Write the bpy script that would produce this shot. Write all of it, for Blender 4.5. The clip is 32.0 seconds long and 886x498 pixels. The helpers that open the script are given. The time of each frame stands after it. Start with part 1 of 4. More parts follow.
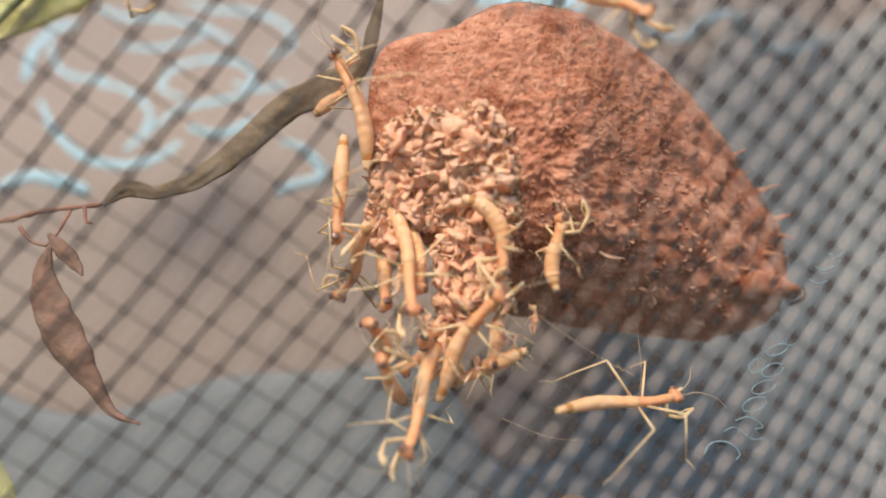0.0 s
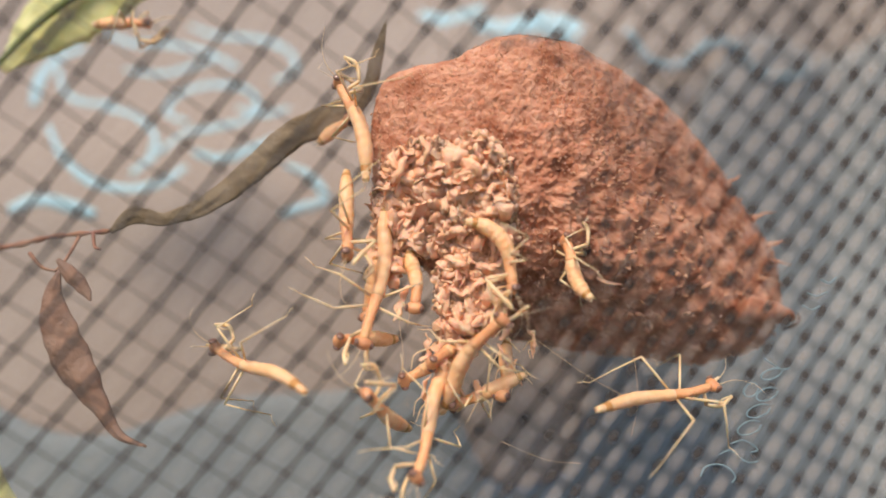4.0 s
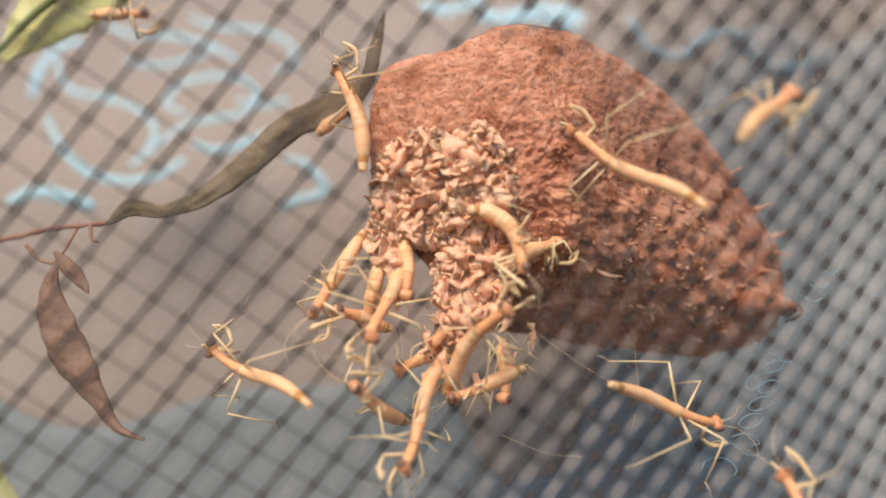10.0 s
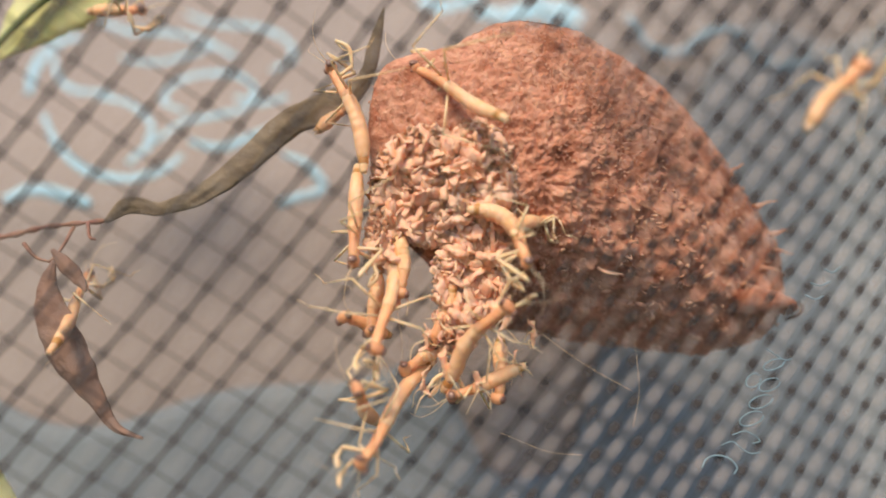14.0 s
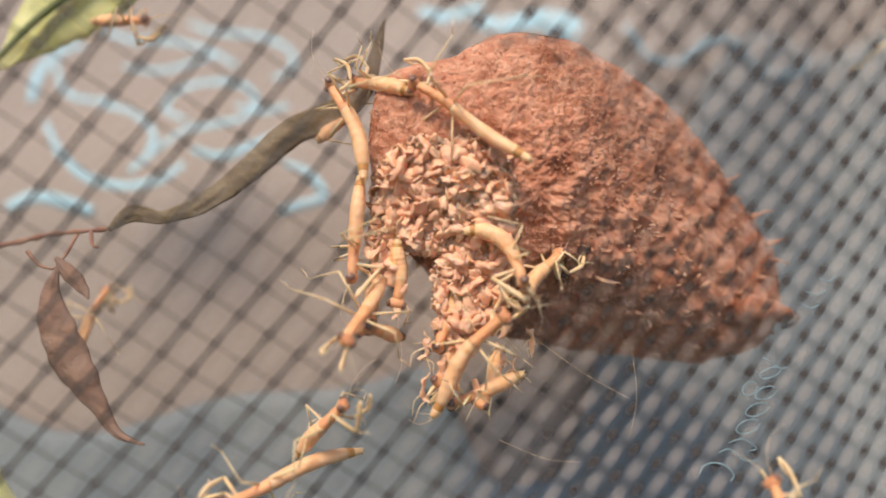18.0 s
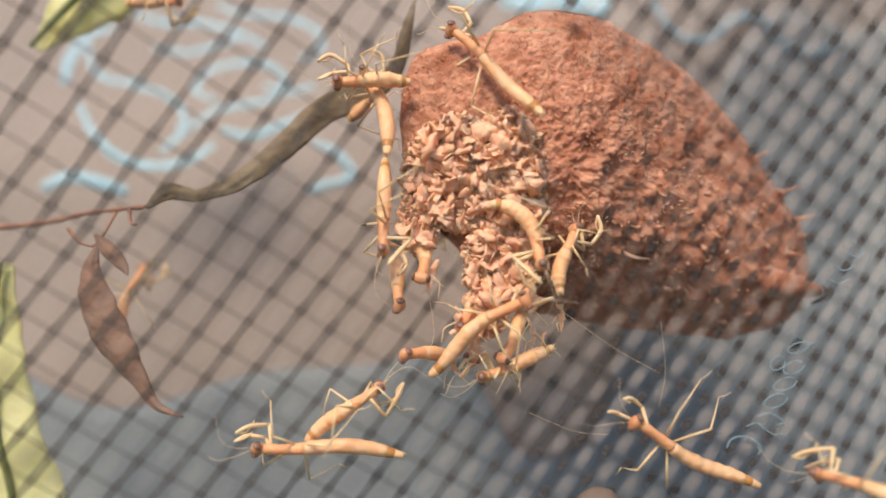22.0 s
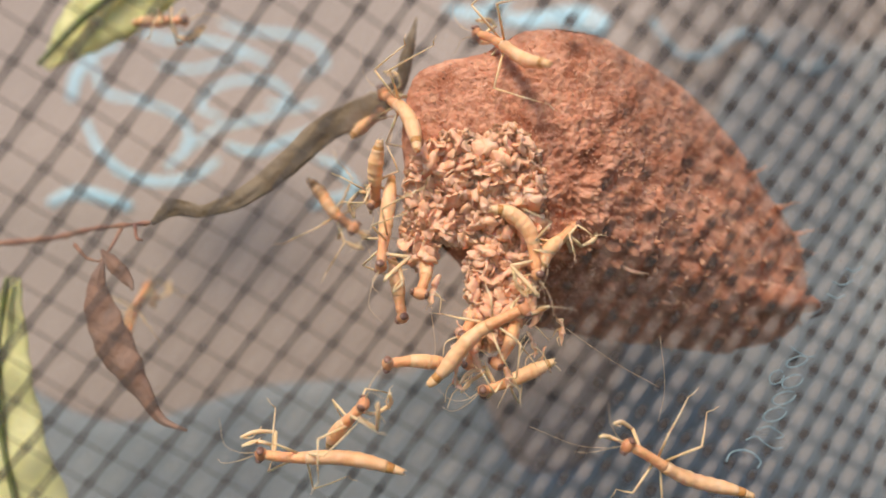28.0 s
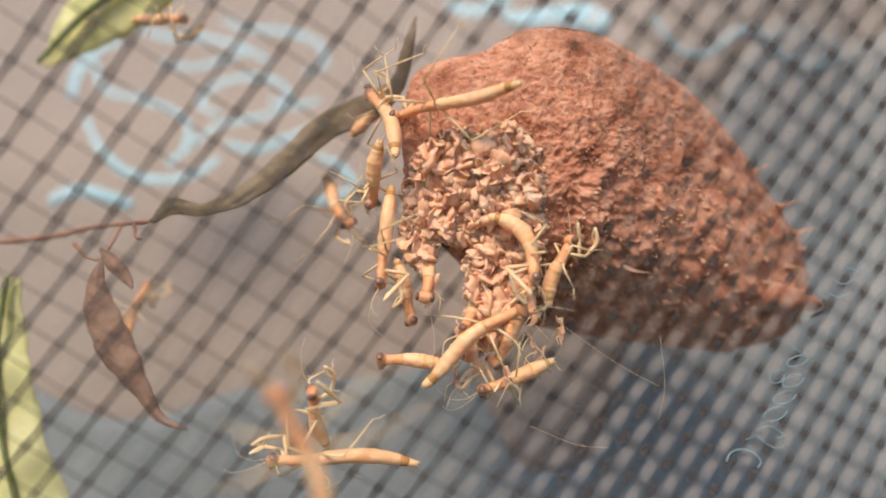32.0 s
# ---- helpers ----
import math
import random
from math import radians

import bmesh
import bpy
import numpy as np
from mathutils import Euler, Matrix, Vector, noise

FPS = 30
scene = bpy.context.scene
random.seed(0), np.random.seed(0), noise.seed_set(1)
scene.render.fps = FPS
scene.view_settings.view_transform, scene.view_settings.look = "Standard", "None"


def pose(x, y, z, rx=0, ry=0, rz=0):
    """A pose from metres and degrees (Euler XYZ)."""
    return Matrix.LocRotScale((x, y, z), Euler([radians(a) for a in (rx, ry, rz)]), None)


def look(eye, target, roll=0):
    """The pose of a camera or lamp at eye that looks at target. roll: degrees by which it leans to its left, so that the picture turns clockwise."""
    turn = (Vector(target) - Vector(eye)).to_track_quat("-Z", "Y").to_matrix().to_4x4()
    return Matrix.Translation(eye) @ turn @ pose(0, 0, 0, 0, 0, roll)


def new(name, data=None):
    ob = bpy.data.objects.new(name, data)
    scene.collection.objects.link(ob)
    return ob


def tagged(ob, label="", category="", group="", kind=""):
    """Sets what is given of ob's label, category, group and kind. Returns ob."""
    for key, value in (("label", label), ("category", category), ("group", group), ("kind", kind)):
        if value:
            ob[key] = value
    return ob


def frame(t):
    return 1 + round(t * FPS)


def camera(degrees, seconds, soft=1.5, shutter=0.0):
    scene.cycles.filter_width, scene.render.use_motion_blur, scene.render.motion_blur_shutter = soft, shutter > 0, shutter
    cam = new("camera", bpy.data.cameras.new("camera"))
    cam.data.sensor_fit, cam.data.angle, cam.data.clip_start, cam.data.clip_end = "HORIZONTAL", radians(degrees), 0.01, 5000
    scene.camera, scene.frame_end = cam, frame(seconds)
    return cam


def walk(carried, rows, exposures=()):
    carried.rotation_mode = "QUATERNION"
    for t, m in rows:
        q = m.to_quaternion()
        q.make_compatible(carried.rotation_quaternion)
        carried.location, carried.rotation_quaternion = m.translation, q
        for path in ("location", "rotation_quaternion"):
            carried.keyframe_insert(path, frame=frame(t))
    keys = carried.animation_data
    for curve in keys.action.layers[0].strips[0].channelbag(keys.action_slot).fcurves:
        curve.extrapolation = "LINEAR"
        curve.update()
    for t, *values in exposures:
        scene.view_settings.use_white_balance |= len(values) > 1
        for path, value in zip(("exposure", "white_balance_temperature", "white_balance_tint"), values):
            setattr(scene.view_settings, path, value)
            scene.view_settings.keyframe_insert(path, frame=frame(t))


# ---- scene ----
cam = camera(56.0, 32.0, soft=1.8)
cam.data.dof.use_dof = True
cam.data.dof.focus_distance = 0.0468
cam.data.dof.aperture_fstop = 16.0

# seconds, place in millimetres, yaw, pitch, roll in degrees
PATH = [
    (0, -0.017, 0.437, -0.546, -0.08, -0.14, 0.04),
    (0.5, 0.008, 0.061, -0.376, -0.07, 0.21, -0.03),
    (1, 0.006, 0.195, -0.253, -0.06, 0.14, -0.07),
    (1.5, -0.032, -0.175, -0.276, -0.06, 0.40, -0.03),
    (2, -0.111, -0.481, -0.112, -0.14, 0.97, -0.06),
    (2.5, -0.066, -0.520, -0.032, -0.08, 0.88, -0.04),
    (4.5, -0.039, -0.739, 0.011, -0.07, 1.15, -0.04),
    (5, 0.002, -1.101, 0.108, -0.05, 1.48, -0.06),
    (5.5, -0.048, -1.464, 0.253, -0.07, 1.99, -0.04),
    (6, -0.014, -1.453, 0.267, -0.03, 2.04, -0.05),
    (6.5, -0.016, -1.461, 0.290, -0.04, 2.01, -0.07),
    (7, 0.039, -1.417, 0.330, 0.02, 1.88, -0.05),
    (7.5, -0.011, -1.494, 0.299, -0.03, 2.12, -0.06),
    (8, 0.124, -0.628, 0.207, 0.11, 0.97, -0.07),
    (8.5, 0.147, -0.583, 0.212, 0.12, 0.71, -0.12),
    (9, 0.137, -0.858, 0.232, 0.11, 1.07, -0.07),
    (9.5, 0.024, -1.130, 0.275, 0.01, 1.32, -0.05),
    (10, 0.220, -0.249, 0.012, 0.20, 0.43, 0.01),
    (10.5, 0.215, -0.113, 0.046, 0.22, 0.12, -0.03),
    (11, 0.212, -0.088, 0.052, 0.21, 0.09, -0.03),
    (11.5, 0.128, -0.072, -0.020, 0.12, 0.13, -0.02),
    (12, 0.188, -0.115, -0.043, 0.18, 0.21, -0.03),
    (12.5, 0.117, -0.109, -0.009, 0.11, 0.18, -0.06),
    (13, 0.000, 0.001, -0.000, -0.00, -0.00, -0.00),
    (13.5, 0.028, -0.013, 0.097, 0.02, -0.04, -0.05),
    (14, -0.017, -0.050, -0.011, -0.09, 0.30, 0.04),
    (14.5, 0.019, 0.135, 0.017, -0.04, -0.02, 0.04),
    (16.5, -0.075, -0.123, 0.120, -0.16, 0.21, 0.04),
    (17, -0.069, -0.579, 0.331, -0.17, 0.45, -0.04),
    (17.5, -0.059, -0.441, 0.306, -0.19, 0.57, -0.05),
    (18, -0.053, -0.529, 0.124, -0.16, 0.73, -0.10),
    (18.5, -0.007, -0.662, 0.206, -0.13, 0.77, -0.04),
    (19, 0.235, -0.071, 0.005, 0.17, 0.12, -0.05),
    (19.5, 0.180, -0.179, -0.032, 0.10, 0.29, -0.03),
    (20, 0.195, -0.188, 0.110, 0.11, 0.21, -0.09),
    (20.5, 0.318, -0.214, 0.170, 0.24, 0.12, -0.04),
    (21, 0.763, 0.110, 0.277, 0.80, -0.72, 0.14),
    (21.5, -0.036, -1.467, -0.042, 1.87, -0.71, 0.03),
    (22, -0.652, -1.249, -0.234, 1.22, -0.47, 0.02),
    (22.5, -0.331, -1.168, -0.336, 1.57, -0.39, -0.00),
    (23, -0.440, -1.217, -0.287, 1.46, -0.42, 0.08),
    (23.5, -0.594, -3.017, 0.090, 1.23, 1.76, 0.07),
    (24, -0.468, -2.548, 0.119, 1.25, 1.20, 0.14),
    (24.5, -0.574, -1.859, 0.121, 1.63, 0.57, 0.01),
    (25, -0.535, -2.400, 0.153, 1.51, 0.84, 0.07),
    (25.5, -0.435, -2.207, 0.164, 1.55, 0.74, 0.10),
    (27.5, -0.415, -1.821, -0.014, 1.56, 0.34, 0.07),
    (28, -0.524, -1.836, -0.149, 1.45, 0.47, 0.07),
    (28.5, -0.376, -1.827, -0.154, 1.60, 0.58, 0.10),
    (29, -0.239, -1.676, -0.115, 1.76, 0.33, 0.08),
    (29.5, -0.198, -1.674, -0.159, 1.80, 0.36, 0.09),
    (30, -0.296, -1.658, -0.077, 1.71, 0.19, 0.13),
    (30.5, -0.249, -1.718, -0.030, 1.74, 0.25, 0.15),
    (31, -0.192, -1.657, 0.030, 1.79, 0.18, 0.13),
    (31.5, -0.295, -1.726, 0.050, 1.69, 0.23, 0.12),
    (32, -0.336, -1.706, -0.012, 1.64, 0.23, 0.05),
]
walk(cam, [(t, pose(x / 1000, y / 1000, z / 1000, 90 + pitch, roll, yaw)) for t, x, y, z, yaw, pitch, roll in PATH],
     [(0.0, 0.0), (32.0, 0.0)])

# ---- light ----
world = bpy.data.worlds.new("sky")
scene.world = world
world.use_nodes = True
sky = world.node_tree.nodes.new("ShaderNodeTexSky")
sky.sky_type, sky.sun_disc = "NISHITA", False
sky.sun_elevation, sky.sun_rotation = radians(50), radians(200)
world.node_tree.links.new(sky.outputs["Color"], world.node_tree.nodes["Background"].inputs["Color"])
world.node_tree.nodes["Background"].inputs["Strength"].default_value = 0.15
sun = new("sun", bpy.data.lights.new("sun", "SUN"))
sun.data.energy, sun.data.angle, sun.data.color = 3.55, radians(18), (1.0, 0.79, 0.60)
sun.matrix_world = look((-0.22, -0.60, 0.77), (0, 0, 0))


# ---- materials ----
def material(name, colour, rough=0.6, other=None, scale=900.0, detail=4.0, bump=0.0, bump_scale=0.0, dots=None, sss=0.0,
             sss_radius=0.0006, coat=0.0, low=0.35, high=0.65, sheen=0.0, random=0.0):
    """A principled material: two colours mixed by noise of that many waves a metre, speckles, relief and translucence."""
    m = bpy.data.materials.new(name)
    m.use_nodes = True
    nt = m.node_tree
    n, link = nt.nodes, nt.links.new
    bs = n["Principled BSDF"]
    bs.inputs["Roughness"].default_value = rough
    co = n.new("ShaderNodeTexCoord").outputs["Object"]
    a = n.new("ShaderNodeTexNoise")
    a.inputs["Scale"].default_value, a.inputs["Detail"].default_value = scale, detail
    link(co, a.inputs["Vector"])
    ramp = n.new("ShaderNodeMapRange")
    ramp.inputs["From Min"].default_value, ramp.inputs["From Max"].default_value = low, high
    link(a.outputs["Fac"], ramp.inputs["Value"])
    mix = n.new("ShaderNodeMix")
    mix.data_type = "RGBA"
    mix.inputs["A"].default_value = (*colour, 1)
    mix.inputs["B"].default_value = (*(other or [c * 0.8 for c in colour]), 1)
    link(ramp.outputs["Result"], mix.inputs["Factor"])
    out = mix.outputs["Result"]
    if dots:
        b = n.new("ShaderNodeTexNoise")
        b.inputs["Scale"].default_value, b.inputs["Detail"].default_value = scale * 0.27, 3
        link(co, b.inputs["Vector"])
        r2 = n.new("ShaderNodeMapRange")
        r2.inputs["From Min"].default_value, r2.inputs["From Max"].default_value = 0.5, 0.68
        link(b.outputs["Fac"], r2.inputs["Value"])
        mix2 = n.new("ShaderNodeMix")
        mix2.data_type = "RGBA"
        link(r2.outputs["Result"], mix2.inputs["Factor"])
        link(out, mix2.inputs["A"])
        mix2.inputs["B"].default_value = (*dots, 1)
        out = mix2.outputs["Result"]
    if random:
        info = n.new("ShaderNodeObjectInfo")
        r3 = n.new("ShaderNodeMapRange")
        r3.inputs["To Min"].default_value, r3.inputs["To Max"].default_value = 1 - random, 1 + random
        link(info.outputs["Random"], r3.inputs["Value"])
        hsv = n.new("ShaderNodeHueSaturation")
        link(r3.outputs["Result"], hsv.inputs["Value"])
        link(out, hsv.inputs["Color"])
        out = hsv.outputs["Color"]
    link(out, bs.inputs["Base Color"])
    if bump:
        c = n.new("ShaderNodeTexNoise")
        c.inputs["Scale"].default_value, c.inputs["Detail"].default_value = bump_scale or scale * 3, 5
        link(co, c.inputs["Vector"])
        bp = n.new("ShaderNodeBump")
        bp.inputs["Strength"].default_value, bp.inputs["Distance"].default_value = bump, 0.0004
        link(c.outputs["Fac"], bp.inputs["Height"])
        link(bp.outputs["Normal"], bs.inputs["Normal"])
    if sss:
        bs.inputs["Subsurface Weight"].default_value = sss
        bs.inputs["Subsurface Radius"].default_value = (1.0, 0.6, 0.35)
        bs.inputs["Subsurface Scale"].default_value = sss_radius
    bs.inputs["Coat Weight"].default_value = coat
    bs.inputs["Sheen Weight"].default_value = sheen
    return m


FOAM = material("dried_foam", (0.51, 0.215, 0.125), 0.8, (0.70, 0.375, 0.245), 1700, 8, 0.45, 4200, (0.36, 0.13, 0.065), 0.3, 0.0006)
FROTH = material("pale_froth", (0.86, 0.47, 0.29), 0.6, (0.91, 0.57, 0.395), 1500, 4, 0.25, 4000, None, 0.45, 0.0003, random=0.06)
CRUST = material("foam_crust", (0.55, 0.25, 0.145), 0.75, (0.74, 0.42, 0.28), 1300, 5, 0.4, 3500, None, 0.35, 0.0006)
TIPDARK = material("dark_rim", (0.06, 0.03, 0.02), 0.6)
BODY = material("nymph_skin", (0.90, 0.50, 0.245), 0.5, (0.92, 0.59, 0.345), 1200, 3, 0.25, 3000, None, 0.4, 0.0006, random=0.08)
THORAX = material("nymph_thorax", (0.91, 0.47, 0.235), 0.42, (0.86, 0.41, 0.20), 1200, 3, 0.35, 4000, None, 0.45, 0.0006, random=0.08)
HEAD = material("nymph_head", (0.66, 0.29, 0.14), 0.4, (0.78, 0.41, 0.21), 1500, 3, 0.2, 5000, None, 0.3, 0.0004)
LEG = material("nymph_leg", (0.84, 0.57, 0.31), 0.45, (0.88, 0.66, 0.41), 1500, 3, 0.0, 0, None, 0.4, 0.0004)
EYE = material("nymph_eye", (0.14, 0.075, 0.055), 0.3, (0.27, 0.14, 0.095), 2500, 3, coat=0.5)
TAIL = material("nymph_tail", (0.50, 0.22, 0.06), 0.45, (0.62, 0.32, 0.10), 1800, 3, 0.2, 5000, None, 0.3, 0.0005)


def sheer(name, colour, other, peak):
    """Sheer dark thread or pale haze strip: densest along its middle, thinning out to both sides; the fibres show
    faintly.
    """
    m = material(name, colour, 0.85, other, 160, 3, random=0.05)
    nt = m.node_tree
    n, link = nt.nodes, nt.links.new
    uv = n.new("ShaderNodeUVMap").outputs["UV"]
    xyz = n.new("ShaderNodeSeparateXYZ")
    link(uv, xyz.inputs[0])
    fall = n.new("ShaderNodeMapRange")
    fall.interpolation_type = "SMOOTHSTEP"
    fall.inputs["From Max"].default_value, fall.inputs["To Max"].default_value = 0.72, peak
    link(xyz.outputs["X"], fall.inputs["Value"])
    weave = n.new("ShaderNodeTexNoise")
    weave.inputs["Scale"].default_value = 5200
    link(n.new("ShaderNodeTexCoord").outputs["Object"], weave.inputs["Vector"])
    vary = n.new("ShaderNodeMapRange")
    vary.inputs["To Min"].default_value, vary.inputs["To Max"].default_value = 0.75, 1.25
    link(weave.outputs["Fac"], vary.inputs["Value"])
    mul = n.new("ShaderNodeMath")
    mul.operation = "MULTIPLY"
    link(fall.outputs["Result"], mul.inputs[0])
    link(vary.outputs["Result"], mul.inputs[1])
    dense = n.new("ShaderNodeMath")
    dense.operation = "MULTIPLY"
    link(mul.outputs["Value"], dense.inputs[0])
    link(xyz.outputs["Y"], dense.inputs[1])
    link(dense.outputs["Value"], n["Principled BSDF"].inputs["Alpha"])
    return m


NET = sheer("net_strand", (0.06, 0.053, 0.05), (0.08, 0.072, 0.068), 0.50)
# hazy veil of light, put in as a pale see-through colour
HAZE = sheer("net_haze", (0.52, 0.465, 0.42), (0.60, 0.54, 0.49), 0.25)
CLOTH = material("brown_cloth", (0.315, 0.27, 0.237), 0.9, (0.36, 0.312, 0.275), 45, 4, 0.5, 3500, (0.28, 0.245, 0.22))
BLUE = material("blue_cloth", (0.205, 0.245, 0.262), 0.9, (0.24, 0.275, 0.285), 60, 4, 0.5, 3500, (0.225, 0.233, 0.237))
PRINT = material("blue_print", (0.36, 0.60, 0.71), 0.8, (0.43, 0.64, 0.73), 150, 3, 0.3, 3500)
FADED = material("faded_print", (0.26, 0.37, 0.42), 0.8, (0.23, 0.33, 0.38), 150, 3, 0.3, 3500)
CHALK = material("pale_script", (0.28, 0.40, 0.45), 0.8, (0.19, 0.29, 0.33), 2500, 3)
DRY = material("dry_leaf", (0.27, 0.155, 0.105), 0.75, (0.36, 0.23, 0.165), 260, 4, 0.6, 1500, (0.19, 0.10, 0.065))
OLIVE = material("olive_leaf", (0.19, 0.142, 0.084), 0.8, (0.27, 0.214, 0.137), 420, 4, 0.6, 1500, (0.12, 0.085, 0.045))
GREEN = material("green_leaf", (0.64, 0.63, 0.27), 0.5, (0.72, 0.70, 0.36), 90, 4, 0.4, 900, (0.50, 0.52, 0.18), 0.3, 0.001)
VEIN = material("leaf_vein", (0.13, 0.17, 0.04), 0.5, (0.17, 0.20, 0.06), 300, 3)
STEM = material("dry_stem", (0.30, 0.13, 0.09), 0.55, (0.40, 0.22, 0.13), 500, 4, 0.4, 2500)
STONE = material("dark_pebble", (0.14, 0.10, 0.08), 0.7, (0.20, 0.16, 0.12), 400, 4, 0.5, 1500)


# ---- building helpers (millimetres in, metres out) ----
def mesh_of(name, verts, faces, smooth=True):
    me = bpy.data.meshes.new(name)
    me.from_pydata([(x / 1000, y / 1000, z / 1000) for x, y, z in verts], [], faces)
    me.update()
    if smooth:
        me.polygons.foreach_set("use_smooth", [True] * len(me.polygons))
    return me


def part(name, me, mat, parent=None, label="", at=None):
    ob = new(name, me)
    if not me.materials:
        me.materials.append(mat)
    if parent is not None:
        ob.parent = parent
    if at is not None:
        ob.matrix_basis = at
    if label:
        ob["label"] = label
    return ob


def thing(name, label, category, group="", kind="", at=(0, 0, 0)):
    ob = new(name)
    ob.empty_display_size = 0.002
    ob.location = [c / 1000 for c in at]
    return tagged(ob, label, category, group, kind)


def tube(points, radii, sides=8, caps=True, flat=1.0):
    """Vertices and faces of a tube along points; flat squeezes it across its second side."""
    pts = [Vector(p) for p in points]
    verts, faces = [], []
    up = None
    for i, p in enumerate(pts):
        d = (pts[min(i + 1, len(pts) - 1)] - pts[max(i - 1, 0)]).normalized()
        if up is None:
            up = Vector((0, 0, 1)) if abs(d.z) < 0.9 else Vector((0, 1, 0))
        side = d.cross(up).normalized()
        up = side.cross(d).normalized()
        for k in range(sides):
            a = 2 * math.pi * k / sides
            verts.append(p + (side * math.cos(a) + up * math.sin(a) * flat) * radii[i])
    for i in range(len(pts) - 1):
        for k in range(sides):
            a, b = i * sides + k, i * sides + (k + 1) % sides
            faces.append((a, b, b + sides, a + sides))
    if caps:
        faces.append(tuple(reversed(range(sides))))
        faces.append(tuple(range((len(pts) - 1) * sides, len(pts) * sides)))
    return verts, faces


def join(pieces):
    verts, faces = [], []
    for v, f in pieces:
        n = len(verts)
        verts += v
        faces += [tuple(i + n for i in q) for q in f]
    return verts, faces


def spline(points, n):
    """A smooth line of n points through the given ones."""
    p = [Vector(q) for q in points]
    p = [2 * p[0] - p[1]] + p + [2 * p[-1] - p[-2]]
    out, last = [], len(p) - 3
    for i in range(n):
        s = last * i / (n - 1)
        k = min(int(s), last - 1)
        t = s - k
        a, b, c, d = p[k:k + 4]
        out.append(0.5 * (2 * b + (c - a) * t + (2 * a - 5 * b + 4 * c - d) * t * t + (3 * b - a - 3 * c + d) * t ** 3))
    return out


def ball(c, r, rings=8, sides=12, squeeze=(1, 1, 1)):
    verts, faces = [], []
    for i in range(rings + 1):
        a = math.pi * i / rings
        for k in range(sides):
            b = 2 * math.pi * k / sides
            verts.append(Vector((c[0] + r * squeeze[0] * math.cos(a), c[1] + r * squeeze[1] * math.sin(a) * math.cos(b),
                                 c[2] + r * squeeze[2] * math.sin(a) * math.sin(b))))
    for i in range(rings):
        for k in range(sides):
            a, b = i * sides + k, i * sides + (k + 1) % sides
            faces.append((a, a + sides, b + sides, b))
    return verts, faces


# ---- the cloth behind, the print on it and the net ----
def hang_y(z, x=0.0):
    """Depth of the hanging cloth: its upper part leans back, its lower part comes forward, one side turns away."""
    lean = 0.22 * z if z < 0 else (0.03 * z * z if z < 12 else 4.32 + 0.72 * (z - 12)) / (1 + math.exp(min(x - 6, 60) / 4.0))
    return 67.6 + 0.02 * max(0.0, x - 4) ** 1.9 + lean


def sheet(w, h, nx, nz, y, amp, wave, seed, edge=None):
    """An upright cloth of soft folds; edge(x) gives the height of its upper hem."""
    verts, faces = [], []
    for side in (0, 1):
        for j in range(nz + 1):
            for i in range(nx + 1):
                x = -w / 2 + w * i / nx
                top = edge(x) if edge else h / 2
                z = -h / 2 + (top + h / 2) * j / nz
                f = noise.fractal(Vector((x / wave, z / wave, seed)), 1.0, 2.0, 3)
                verts.append((x, hang_y(z, min(x, 40)) + y + amp * f + 0.5 * side, z))
    n = (nx + 1) * (nz + 1)
    for j in range(nz):
        for i in range(nx):
            a = j * (nx + 1) + i
            faces.append((a, a + 1, a + nx + 2, a + nx + 1))
            faces.append((n + a + 1, n + a, n + a + nx + 1, n + a + nx + 2))
    rim = [i for i in range(nx + 1)] + [(j + 1) * (nx + 1) - 1 for j in range(1, nz + 1)]
    rim += [nz * (nx + 1) + i for i in range(nx - 1, -1, -1)] + [j * (nx + 1) for j in range(nz - 1, 0, -1)]
    for a, b in zip(rim, rim[1:] + rim[:1]):
        faces.append((b, a, a + n, b + n))
    return verts, faces


def build_backdrop():
    me = mesh_of("backdrop", *sheet(320, 240, 120, 90, 0.8, 0.3, 22, 3.0))
    tagged(part("backdrop", me, CLOTH), "greyish brown woven cloth hanging in soft folds", "cloth", kind="structure")

    def hem(x):
        return -10.0 + 2.6 * math.sin(x / 9.0 + 1.2) + 1.0 * math.sin(x / 3.7) + (34.0 / (1 + math.exp(-(x - 19) / 3.0))) - 11.0 * math.exp(-((x - 6.5) / 5.5) ** 4)
    me = mesh_of("blue_cloth", *sheet(320, 240, 200, 80, -0.6, 0.3, 15, 8.0, hem))
    tagged(part("blue_cloth", me, BLUE), "dusky blue cloth with a wavy upper hem before the brown cloth", "cloth", kind="structure")


def stroke(points, width, y, n=28, thick=0.12, taper=0.6):
    pts = [Vector((p.x, y(p.x, p.z), p.z)) for p in spline([(x, 0, z) for x, z in points], n)]
    rad = [width / 2 * (taper + (1 - taper) * math.sin(math.pi * (0.08 + 0.84 * i / (n - 1)))) for i in range(n)]
    verts, faces = [], []
    for i, p in enumerate(pts):
        d = (pts[min(i + 1, n - 1)] - pts[max(i - 1, 0)]).normalized()
        s = Vector((-d.z, 0, d.x))
        for k, off in ((-1, 0), (1, 0), (1, thick), (-1, thick)):
            verts.append(p + s * rad[i] * k + Vector((0, off, 0)))
    for i in range(n - 1):
        for k in range(4):
            a, b = i * 4 + k, i * 4 + (k + 1) % 4
            faces.append((a, b, b + 4, a + 4))
    faces += [(3, 2, 1, 0), tuple(range(4 * n - 4, 4 * n))]
    return verts, faces


